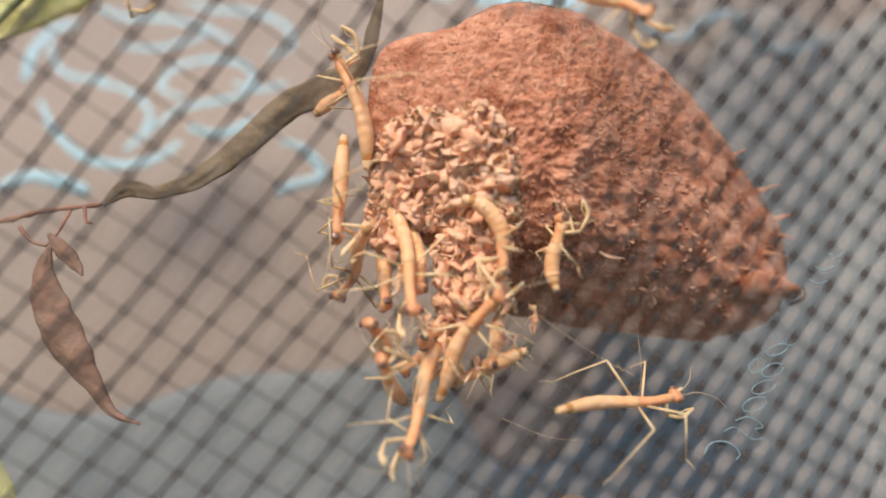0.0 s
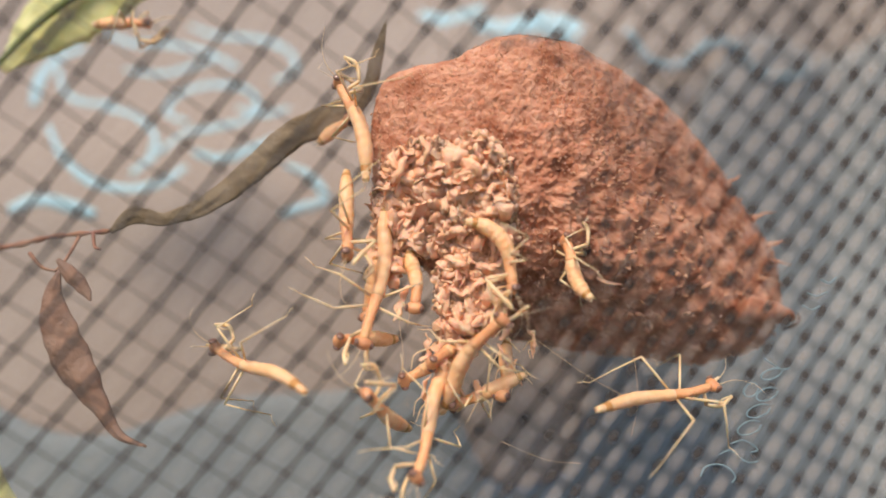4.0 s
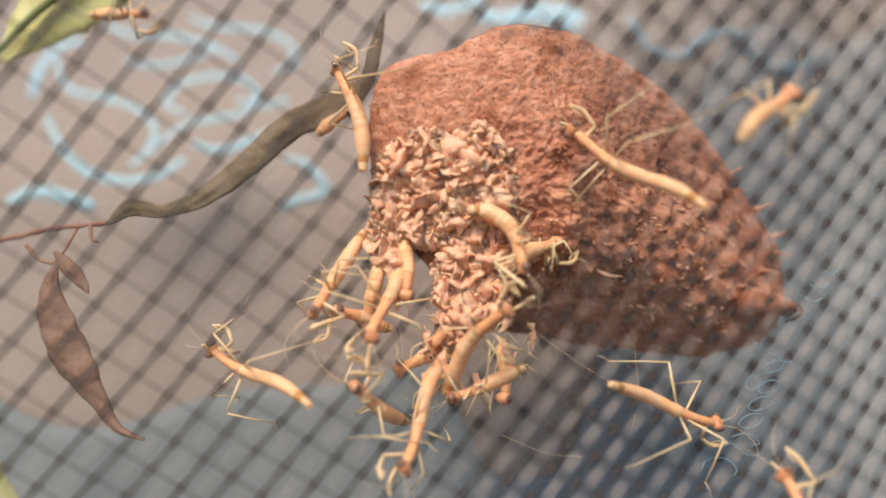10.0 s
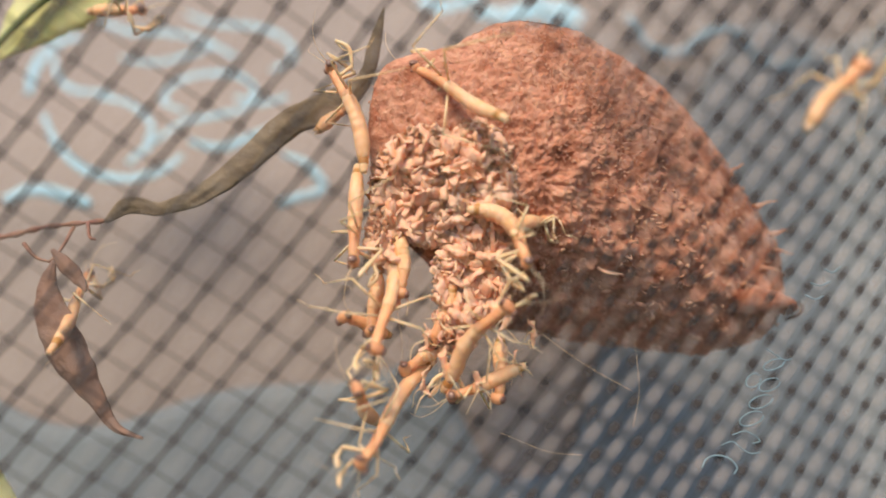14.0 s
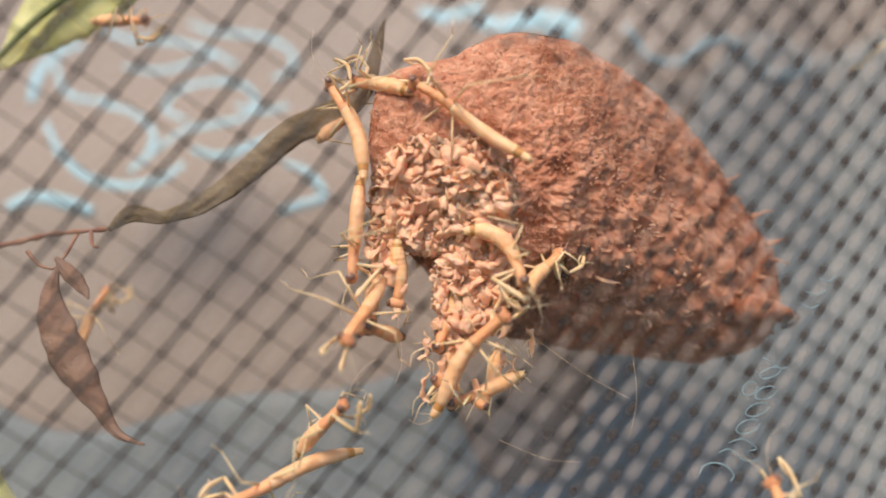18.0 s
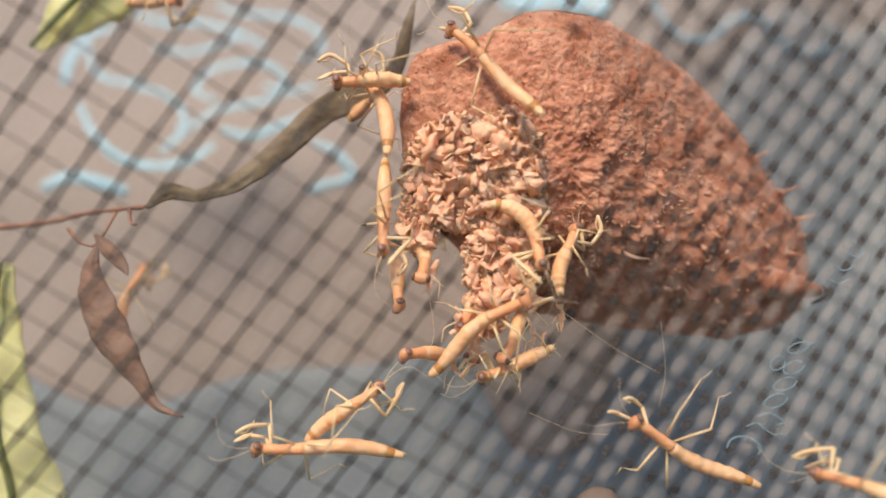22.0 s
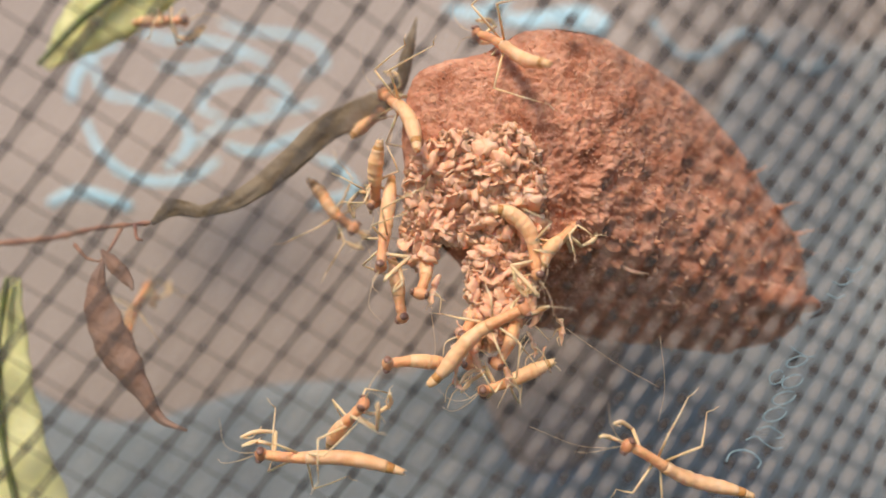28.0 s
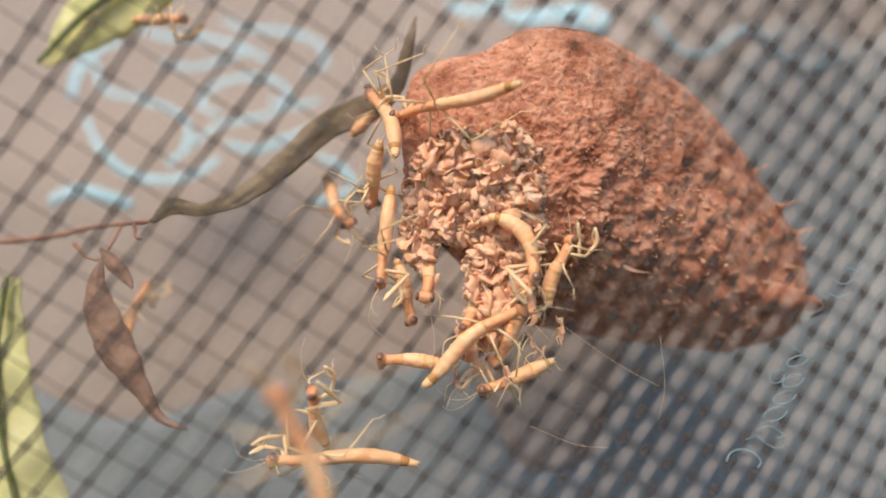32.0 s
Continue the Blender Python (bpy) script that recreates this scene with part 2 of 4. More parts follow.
def build_print():
    """Broad curling strokes of light blue, as on a printed cloth."""
    curls = [
        ([(-31.7, 11.0), (-30.4, 8.5), (-28.3, 6.5), (-25.4, 5.7), (-22.5, 6.2), (-20.3, 7.6)], 1.2),
        ([(-27.5, 12.4), (-24.9, 11.7), (-23.2, 10.2), (-23.2, 8.4), (-24.7, 7.0)], 1.1),
        ([(-31.3, 16.0), (-30.6, 13.8), (-29.0, 12.8), (-26.4, 12.7)], 1.0),
        ([(-20.3, 11.1), (-22.2, 12.0), (-21.2, 13.5), (-18.6, 14.2), (-16.0, 13.9), (-14.9, 12.7), (-15.7, 11.3), (-18.2, 10.7), (-20.6, 10.2), (-22.5, 8.8)], 1.0),
        ([(-27.9, 18.8), (-25.4, 17.8), (-22.5, 17.7), (-19.3, 17.0), (-16.5, 15.6)], 1.1),
        ([(-20.8, 19.4), (-18.6, 18.5), (-15.0, 18.1), (-12.5, 17.0), (-12.0, 15.4), (-13.6, 14.5)], 1.0),
        ([(-32.9, 12.7), (-32.5, 14.9), (-30.9, 16.7), (-29.0, 17.4)], 1.4),
        ([(-19.9, 8.8), (-17.5, 8.2), (-15.0, 9.1), (-12.5, 10.2)], 1.0),
        ([(-12.5, 7.7), (-10.7, 7.0), (-9.3, 5.1), (-11.5, 4.3), (-12.9, 3.8)], 0.9),
        ([(-34.3, 4.1), (-32.2, 4.9), (-29.7, 4.5), (-27.5, 3.8)], 1.3),
        ([(-25.8, 15.6), (-22.9, 15.2), (-20.4, 15.8), (-18.2, 16.7)], 0.8),
        ([(-16.5, 12.4), (-14.3, 11.8), (-12.2, 12.4)], 0.8),
        ([(2.6, 19.0), (5.4, 18.6), (8.8, 18.8), (11.0, 18.0)], 2.8),
        ([(-2.0, 20.2), (0.6, 19.4), (3.4, 20.4)], 2.2),
        ([(14.2, 18.4), (16.2, 15.8), (18.8, 15.6), (20.8, 17.2), (23.0, 17.4), (25.2, 15.4), (28.4, 15.2), (30.4, 16.4)], 1.0),
    ]
    root = thing("cloth_print", "light blue curling strokes printed on the cloth", "print", kind="structure")
    for i, (pts, w) in enumerate(curls):
        pts = [(x * hang_y(z, x) / 64.6, z * hang_y(z, x) / 64.6) for x, z in pts]
        def flat(x, z, lift=0.03 + 0.006 * i if i < 14 else 1.8):
            return hang_y(z, x) + 0.8 + 0.3 * noise.fractal(Vector((x / 22, z / 22, 3.0)), 1.0, 2.0, 3) - lift
        me = mesh_of("print_stroke", *stroke(pts, w, flat, 28, 0.02))
        part("print_stroke", me, FADED if i > 13 else PRINT, root)


def net_y(x, z):
    """Depth of the net: it hangs aslant, nearer on the side of the leaf, and bulges where the egg case pushes it out."""
    bulge = 3.0 * math.exp(-((x - 12) / 5.5) ** 2 - ((z - 3) / 8) ** 2)
    bulge += 3.4 * math.exp(-((x - 8) / 6) ** 2 - ((z - 9) / 5) ** 2)
    return 46.9 + 0.07 * x + 0.02 * z + 0.35 * math.sin(x / 8.0 + 0.6) * math.cos(z / 9.0) - bulge


def over_case(x, z):
    """1 where the net lies over the egg case, 0 beside it."""
    dx, dz = x * 1.12 - CENTRE[0], z * 1.12 - CENTRE[1]
    return max(0.0, min(1.0, (1.0 - math.hypot(dx, dz) / outline(math.atan2(dz, dx))) / 0.12))


def net_cover(x, z):
    """How closely the net's threads lie: they are spread apart where the egg case breaks through."""
    t = max(0.0, min(1.0, (x - 3.5 - 0.3 * z) / 4.5))
    h = max(0.0, min(1.0, (z - 0.5) / 7.5))
    return 1 - over_case(x, z) * (0.95 - t * t * (3 - 2 * t) * (0.9 - 0.45 * h))


# the net's drape: x and z of the crossing of two threads, as a cubic of their numbers over 20
DRAPE = ((8.326, -6.633), (23.216, 30.484), (0.084, -0.222), (1.319, 1.331), (25.315, -17.326), (-10.227, -3.515), (-0.415, -6.936),
         (-4.59, 4.656), (-5.603, 4.518), (4.706, -2.11))
POWERS = [(a, b) for a in range(4) for b in range(4 - a)]


def crossing_at(i, j):
    u, v = i / 20, j / 20
    return [sum(c[k] * u ** a * v ** b for c, (a, b) in zip(DRAPE, POWERS)) for k in (0, 1)]


def build_net():
    """Two crossing sets of thin dark threads, knotted where they cross."""
    rng = random.Random(11)
    root = thing("mesh_net", "thin dark mesh net of soft crossing threads and knots", "net")

    def inside(i, j):
        x, z = crossing_at(i, j)
        return abs(x) < 31 and abs(z) < 19.5

    def east(x):
        return 1 / (1 + math.exp(-(x - 1) / 4.5))

    def soft_mesh(name, verts, faces, soft, mat=NET):
        me = mesh_of(name, verts, faces)
        layer = me.uv_layers.new(name="UVMap")
        for lp, uv in zip(me.loops, layer.data):
            uv.uv = soft[lp.vertex_index]
        return part(name, me, mat, root)

    def hung(x, z, lift):
        y = net_y(x, z)
        return x * y / 46.9, y + lift, z * y / 46.9

    def strand(number, steep, half, left, right, knots=(0.0, 0.0), name="strand", mat=NET, lift=0.0, bare=0.15):
        """One soft arched thread; left and right: how dense it and its knots are at either side of the egg case."""
        spot = (lambda l, off: (number + off, l)) if steep else (lambda l, off: (l, number + off))
        run = [l / 6 for l in range(-160, 181) if inside(*spot(l / 6, 0))]
        if len(run) < 4:
            return
        verts, faces, soft, m, ph = [], [], [], 9, rng.uniform(0, 6)
        for l in run:
            knot = math.exp(-((l - round(l)) / 0.24) ** 2)
            h = half * (0.8 + 0.2 * east(crossing_at(*spot(l, 0))[0])) * (1 + 0.1 * math.sin(l * 2.1 + ph) + (0.2 * knot if knots[1] > 0 else 0))
            wave = 0.03 * math.sin(l * 0.9 + ph)
            vary = 1 + 0.2 * noise.noise(Vector((l * 0.8, number * 3.1, 2.0)))
            for k in range(m):
                a = math.pi * k / (m - 1)
                x, z = crossing_at(*spot(l, wave + h * math.cos(a)))
                verts.append(hung(x, z, lift - 0.08 * math.sin(a)))
                e = east(x)
                dense = left + (right - left) * e + knot * (knots[0] + (knots[1] - knots[0]) * e)
                soft.append((1 - abs(math.cos(a)), dense * vary * net_cover(x, z) * (1 - bare * over_case(x, z))))
        for i in range(len(run) - 1):
            for k in range(m - 1):
                a, b = i * m + k, i * m + k + 1
                faces.append((a, b, b + m, a + m))
        soft_mesh(name, verts, faces, soft, mat)

    for n in range(-26, 25):
        strand(n, True, 0.225, 0.95, 0.32, (0.35, 1.65))
        strand(n, False, 0.20, 0.42, 0.28)
        # pale haze painted as soft strips over the open meshes
        strand(n + 0.5, True, 0.38, 0.4, 1.5, (-0.25, -1.1), "fibre", HAZE, 0.2, 0.5)
    return root


def build_script():
    """A line of scratchy loops drawn down the net: plain strokes."""
    root = thing("chalk_script", "scratchy pale blue loops drawn on the net", "writing")
    k = 0.0322

    def put(pts, w=0.09):
        m = [((u - 784) * k, (441 - v) * k) for u, v in pts]
        part("pen_stroke", mesh_of("pen_stroke", *stroke(m, w * 0.8, lambda x, z: net_y(x, z) - 0.22, 26, 0.05, 0.8)), CHALK, root)
    put([(1244, 822), (1252, 806), (1272, 800), (1294, 806), (1308, 822), (1302, 834)], 0.12)
    put([(1280, 782), (1300, 776), (1318, 790), (1334, 798), (1350, 796)])
    put([(1300, 764), (1322, 758), (1340, 766), (1350, 776), (1336, 780)])
    for c, r in (((1335, 736), (22, 12)), ((1352, 706), (22, 11)), ((1368, 676), (20, 11)), ((1338, 668), (14, 12)), ((1376, 640), (20, 9))):
        put([(c[0] + r[0] * math.cos(a), c[1] + r[1] * math.sin(a) - 0.25 * r[0] * math.cos(a)) for a in [i * 0.72 for i in range(9)]])
    put([(1362, 612), (1378, 622), (1396, 632), (1410, 630)])
    put([(1434, 516), (1452, 524), (1468, 518)], 0.09)
    put([(1444, 494), (1462, 500), (1482, 492)], 0.09)
    put([(1470, 470), (1486, 476), (1500, 466)], 0.1)


# ---- the egg case ----
CENTRE = (5.8, 4.7)
# radii of its outline every 7.5 degrees, counter-clockwise from the side of the tip
OUTLINE = (12.9, 12.1, 11.4, 10.8, 10.4, 10.1, 9.8, 9.7, 9.6, 9.7, 9.9, 10.0, 10.1, 10.2, 10.2, 10.0, 9.9, 10.4, 11.2, 11.9, 11.7, 11.3, 10.9, 10.5, 10.2, 10.0, 9.5, 9.2, 8.9, 8.6, 8.7, 9.0, 9.2, 9.5, 9.6, 9.7, 9.9, 10.2, 10.7, 11.5, 12.4, 13.9, 15.6, 17.2, 18.0, 17.3, 16.0, 14.3)


def outline(a):
    s = (a % (2 * math.pi)) / (2 * math.pi) * len(OUTLINE)
    i = int(s)
    t = s - i
    n = len(OUTLINE)
    p = [OUTLINE[(i + k - 1) % n] for k in range(4)]
    return 0.5 * (2 * p[1] + (p[2] - p[0]) * t + (2 * p[0] - 5 * p[1] + 4 * p[2] - p[3]) * t * t + (3 * p[1] - p[0] - 3 * p[2] + p[3]) * t ** 3)


def dome(x, z):
    """Depth of the egg case's front at x, z of the plan 53 mm off; None outside of it."""
    dx, dz = x - CENTRE[0], z - CENTRE[1]
    a = math.atan2(dz, dx)
    rho = math.hypot(dx, dz) / outline(a)
    if rho >= 1:
        return None
    return dome_polar(a, rho)


def dome_polar(a, rho):
    full = 0.5 - 0.5 * math.cos(a + radians(40))
    rim, apex = 49.7 + 3.4 * math.cos(a + radians(40)), 44.9
    return apex + (rim - apex) * (1 - (1 - rho ** (1.55 + 1.1 * full)) ** (0.85 - 0.25 * full))


def build_egg_case():
    root = thing("egg_case", "rough brown foam mantis egg case with a pale frothy hatching face", "egg case")
    na, nr = 420, 190
    verts, faces = [], []
    for side in (0, 1):
        for j in range(nr + 1):
            rho = math.sin(0.5 * math.pi * j / nr)
            for i in range(na):
                a = 2 * math.pi * i / na
                r = outline(a) * rho
                x, z = CENTRE[0] + r * math.cos(a), CENTRE[1] + r * math.sin(a)
                y = dome_polar(a, min(rho, 0.9999)) if side == 0 else dome_polar(a, 0.9999) + 7.0 * (1 - rho ** 2) ** 0.6
                v = Vector((x * y / 53, y, z * y / 53))
                rough = 0.35 + 0.75 * max(0, min(1, (x - 3) / 8)) * max(0, min(1, (9 - z) / 6))
                e = noise.fractal(v * 0.55, 0.9, 2.1, 4) * 0.8
                cell = noise.voronoi(v * 0.75)[0][0]
                fine = noise.fractal(v * 2.4 + Vector((4, 1, 7)), 0.7, 2.1, 2)
                lump = rough * (0.55 * e + 0.9 * (cell - 0.45)) + 0.2 * fine
                k = 0.35 if rho > 0.97 else 1.0
                out = Vector((math.cos(a) * rho, -1.2 * (1 - rho) - 0.2 if side == 0 else 0.6, math.sin(a) * rho)).normalized()
                verts.append(v - out * lump * k * (1 if side == 0 else 0.7))
    for side in (0, 1):
        o = side * (nr + 1) * na
        for j in range(nr):
            for i in range(na):
                a, b = o + j * na + i, o + j * na + (i + 1) % na
                faces.append((a, b, b + na, a + na) if side else (b, a, a + na, b + na))
    me = mesh_of("foam_body", verts, faces)
    part("foam_body", me, FOAM, root)

    # curled pale crumbs of the hatching face
    rng = random.Random(5)

    def crumb(size):
        """A crinkled curl of froth: a squeezed, lumpy little ribbon."""
        p, d = Vector((0, 0, 0)), Vector((rng.uniform(-1, 1), rng.uniform(-1, 1), rng.uniform(-1, 1))).normalized()
        axis = d.orthogonal().normalized()
        pts = []
        turn = rng.uniform(0.25, 0.62) * rng.choice((-1, 1))
        for _ in range(9):
            pts.append(p.copy())
            p = p + d * size * 0.15
            d = (Matrix.Rotation(turn, 3, axis) @ d + Vector((rng.uniform(-1, 1), rng.uniform(-1, 1), rng.uniform(-1, 1))) * 0.22).normalized()
        c = sum(pts, Vector()) / 9
        pts = spline([q - c for q in pts], 15)
        rad = [size * (0.15 + 0.26 * math.sin(math.pi * (0.1 + 0.8 * i / 14)) + 0.05 * rng.uniform(-1, 1)) for i in range(15)]
        v, f = tube(pts, rad, 9, True, rng.uniform(0.15, 0.45))
        return [q + noise.noise_vector(q * 2.6 / size + Vector((size * 9, 0, 0))) * 0.19 * size
                + noise.noise_vector(q * 6.5 / size + Vector((0, size * 7, 0))) * 0.12 * size for q in v], f
    shapes = []
    for _ in range(18):
        me = mesh_of("froth_curl", *crumb(rng.uniform(0.55, 1.45)))
        me.materials.append(FROTH)
        shapes.append(me)
    patches = [((-0.9, 4.2), (3.3, 3.4), 140), ((2.4, 3.2), (2.1, 4.9), 125), ((1.9, -1.6), (2.1, 2.6), 62), ((0.9, -4.6), (1.1, 1.8), 22),
               ((-3.5, 1.6), (1.0, 2.6), 18)]

    def spot(cx, cz, rx, rz):
        r, a = math.sqrt(rng.random()), rng.uniform(0, 6.283)
        x, z = cx + rx * r * math.cos(a), cz + rz * r * math.sin(a)
        y = dome(x, z)
        y = y if y is not None and y < 46.2 else 45.9
        return x * y / 53, y, z * y / 53
    under = []
    for (cx, cz), (rx, rz), count in patches:
        for _ in range(count):
            x, y, z = spot(cx, cz, rx, rz)
            y -= rng.uniform(-0.1, 0.6)
            m = pose(x / 1000, y / 1000, z / 1000, rng.uniform(0, 360), rng.uniform(0, 360), rng.uniform(0, 360))
            part("froth_curl", rng.choice(shapes), FROTH, root, at=m)
        for _ in range(count * 7):
            x, y, z = spot(cx, cz, rx * 1.08, rz * 1.05)
            v, f = crumb(rng.uniform(0.45, 1.0))
            under.append(([q + Vector((x, y + rng.uniform(-0.1, 0.3), z)) for q in v], f))
    # soft bed below the curls
    for (cx, cz), (rx, rz), count in patches:
        verts, faces, na, nr = [], [], 60, 22
        for side in (0, 1):
            for j in range(nr + 1):
                for i in range(na):
                    a, r = 2 * math.pi * i / na, j / nr
                    ragged = 1 + 0.16 * noise.noise(Vector((math.cos(a) * 2.2, math.sin(a) * 2.2, cx)))
                    x, z = cx + rx * r * ragged * math.cos(a), cz + rz * r * ragged * math.sin(a)
                    y = dome(x, z)
                    y = y if y is not None and y < 46.2 else 45.9
                    q = Vector((x, z, cz))
                    y += (0.25 + 0.6 * r ** 3 - 0.45 * noise.voronoi(q * 1.3)[0][0] - 0.2 * noise.fractal(q * 3.0, 0.8, 2.0, 4)) if side == 0 else 1.6 * (1 - r ** 2) + 0.75
                    verts.append((x * y / 53, y, z * y / 53))
        for side in (0, 1):
            o = side * (nr + 1) * na
            for j in range(nr):
                for i in range(na):
                    a, b = o + j * na + i, o + j * na + (i + 1) % na
                    faces.append((a, b, b + na, a + na) if side else (b, a, a + na, b + na))
        rim = nr * na
        faces += [(rim + i, rim + (i + 1) % na, rim + (i + 1) % na + (nr + 1) * na, rim + i + (nr + 1) * na) for i in range(na)]
        part("froth_bed", mesh_of("froth_bed", verts, faces), FROTH, root)
    tagged(part("fine_froth", mesh_of("fine_froth", *join(under)), FROTH, root), kind="stuff")

    # ragged crust of small torn crumbs and fuzz over the brown side
    pieces, fuzz = [], []
    for n in range(5200):
        a, rho = rng.uniform(-2.2, 2.9), rng.uniform(0.06, 1.0) ** 0.55
        r = outline(a) * rho
        x, z = CENTRE[0] + r * math.cos(a), CENTRE[1] + r * math.sin(a)
        y = dome_polar(a, min(rho, 0.995))
        low = max(0, min(1, (9 - z) / 9)) * max(0, min(1, (x - 2) / 8))
        d = Vector((math.cos(a) * rho, -1.1 * (1.05 - rho), math.sin(a) * rho)).normalized()
        t = Vector((rng.uniform(-1, 1), rng.uniform(-0.6, 0.6), rng.uniform(-1, 1))).normalized()
        p = Vector((x * y / 53, y, z * y / 53))
        if n % 3:
            s = rng.uniform(0.04, 0.11) * (0.8 + 2.2 * low * rng.random() ** 2)
            p = p + d * rng.uniform(-0.1, 0.12)
            pts = [p - t * s, p + d * s * rng.uniform(0.2, 0.8), p + t * s * rng.uniform(0.6, 1.4) + d * s * rng.uniform(-0.4, 0.9)]
            pieces.append(tube(pts, [s * rng.uniform(0.2, 0.5), s * rng.uniform(0.5, 0.9), s * rng.uniform(0.1, 0.4)], 5, True, rng.uniform(0.4, 1)))
        else:
            s = rng.uniform(0.08, 0.28)
            e = p + (d * rng.uniform(0.3, 1.0) + t * 0.8).normalized() * s
            fuzz.append(tube([p - d * 0.15, (p + e) / 2 + t * s * 0.2, e], [0.018, 0.015, 0.008], 3, False))
    tagged(part("crust", mesh_of("crust", *join(pieces)), CRUST, root), kind="stuff")
    tagged(part("fuzz", mesh_of("fuzz", *join(fuzz)), CRUST, root), kind="stuff")
    # dark rim of the pointed end, and a torn curl on the flank
    horn = [(18.2, 51.2, -2.6), (19.6, 51.3, -2.9), (20.7, 51.4, -3.1), (21.5, 51.5, -3.2), (21.9, 51.5, -3.25)]
    v, f = tube(spline(horn, 22), [1.75 - 1.25 * (i / 21) ** 1.4 for i in range(22)], 16, True, 0.55)
    v = [q + noise.noise_vector(q * 0.9) * 0.28 for q in v]
    part("pointed_end", mesh_of("pointed_end", v, f), FOAM, root, "pointed end of the foam case")
    for x, z, dx, dz, ln in ((20.0, 2.9, 0.9, 0.3, 0.9), (20.9, 1.2, 1.0, 0.25, 1.0), (21.1, 0.2, 1.0, -0.1, 0.7), (20.3, -0.8, 0.9, -0.2, 0.8), (18.4, 5.0, 0.8, 0.6, 0.5)):
        a = Vector((x - 0.6, 51.6, z - 0.1))
        d = Vector((dx, -0.1, dz)).normalized()
        v, f = tube(spline([a, a + d * 0.5 * ln + Vector((0, 0, 0.06)), a + d * (0.6 + ln)], 9), [0.42 - 0.39 * (i / 8) ** 0.8 for i in range(9)], 7, True, 0.6)
        part("foam_spike", mesh_of("foam_spike", [q + noise.noise_vector(q * 2.2) * 0.12 for q in v], f), CRUST, root)
    tip = [(22.0, 51.3, -3.0), (22.15, 51.2, -3.3), (22.0, 51.1, -3.65), (21.6, 51.1, -3.9), (21.1, 51.1, -4.1)]
    part("tip_rim", mesh_of("tip_rim", *tube(spline(tip, 14), [0.05 + 0.07 * math.sin(math.pi * i / 13) for i in range(14)], 6)), TIPDARK, root,
         "dark pointed end of the case")
    curl = [(8.6, 47.6, -0.2), (8.9, 47.4, -0.8), (9.5, 47.3, -1.1), (10.3, 47.4, -1.2)]
    part("torn_curl", mesh_of("torn_curl", *tube(spline(curl, 12), [0.06 + 0.2 * math.sin(math.pi * i / 11) for i in range(12)], 6, True, 0.4)), FROTH, root,
         "pale torn curl of foam")


# ---- leaves, stem, pebble ----
def blade(line, widths, y, n=40, thick=0.14, cup=0.25, seed=1.0, across=8):
    """A leaf along a line of (x, z, depth) with half widths; folded a little along its rib."""
    pts = spline([(x, d, z) for x, z, d in line], n)
    ws = [w for w in spline([(0, 0, w) for w in widths], n)]
    verts, faces = [], []
    for side in (0, 1):
        for i, p in enumerate(pts):
            d = (pts[min(i + 1, n - 1)] - pts[max(i - 1, 0)]).normalized()
            s = Vector((-d.z, 0, d.x)).normalized()
            w = max(0.02, ws[i].z)
            for k in range(across + 1):
                q = 2 * k / across - 1
                wob = 1 + 0.14 * noise.noise(Vector((i * 0.35, q, seed)))
                dep = -cup * w * (1 - abs(q)) + 0.25 * noise.noise(Vector((i * 0.2, q * 1.3, seed + 5))) * w
                verts.append(p + s * q * w * wob + Vector((0, dep + thick * side, 0)))
    m = across + 1
    tot = n * m
    for i in range(n - 1):
        for k in range(across):
            a = i * m + k
            faces += [(a, a + 1, a + m + 1, a + m), (tot + a, tot + a + m, tot + a + m + 1, tot + a + 1)]
    rim = [k for k in range(m)] + [i * m + m - 1 for i in range(1, n)] + [(n - 1) * m + k for k in range(m - 2, -1, -1)] + [i * m for i in range(n - 2, 0, -1)]
    faces += [(b, a, a + tot, b + tot) for a, b in zip(rim, rim[1:] + rim[:1])]
    return verts, faces


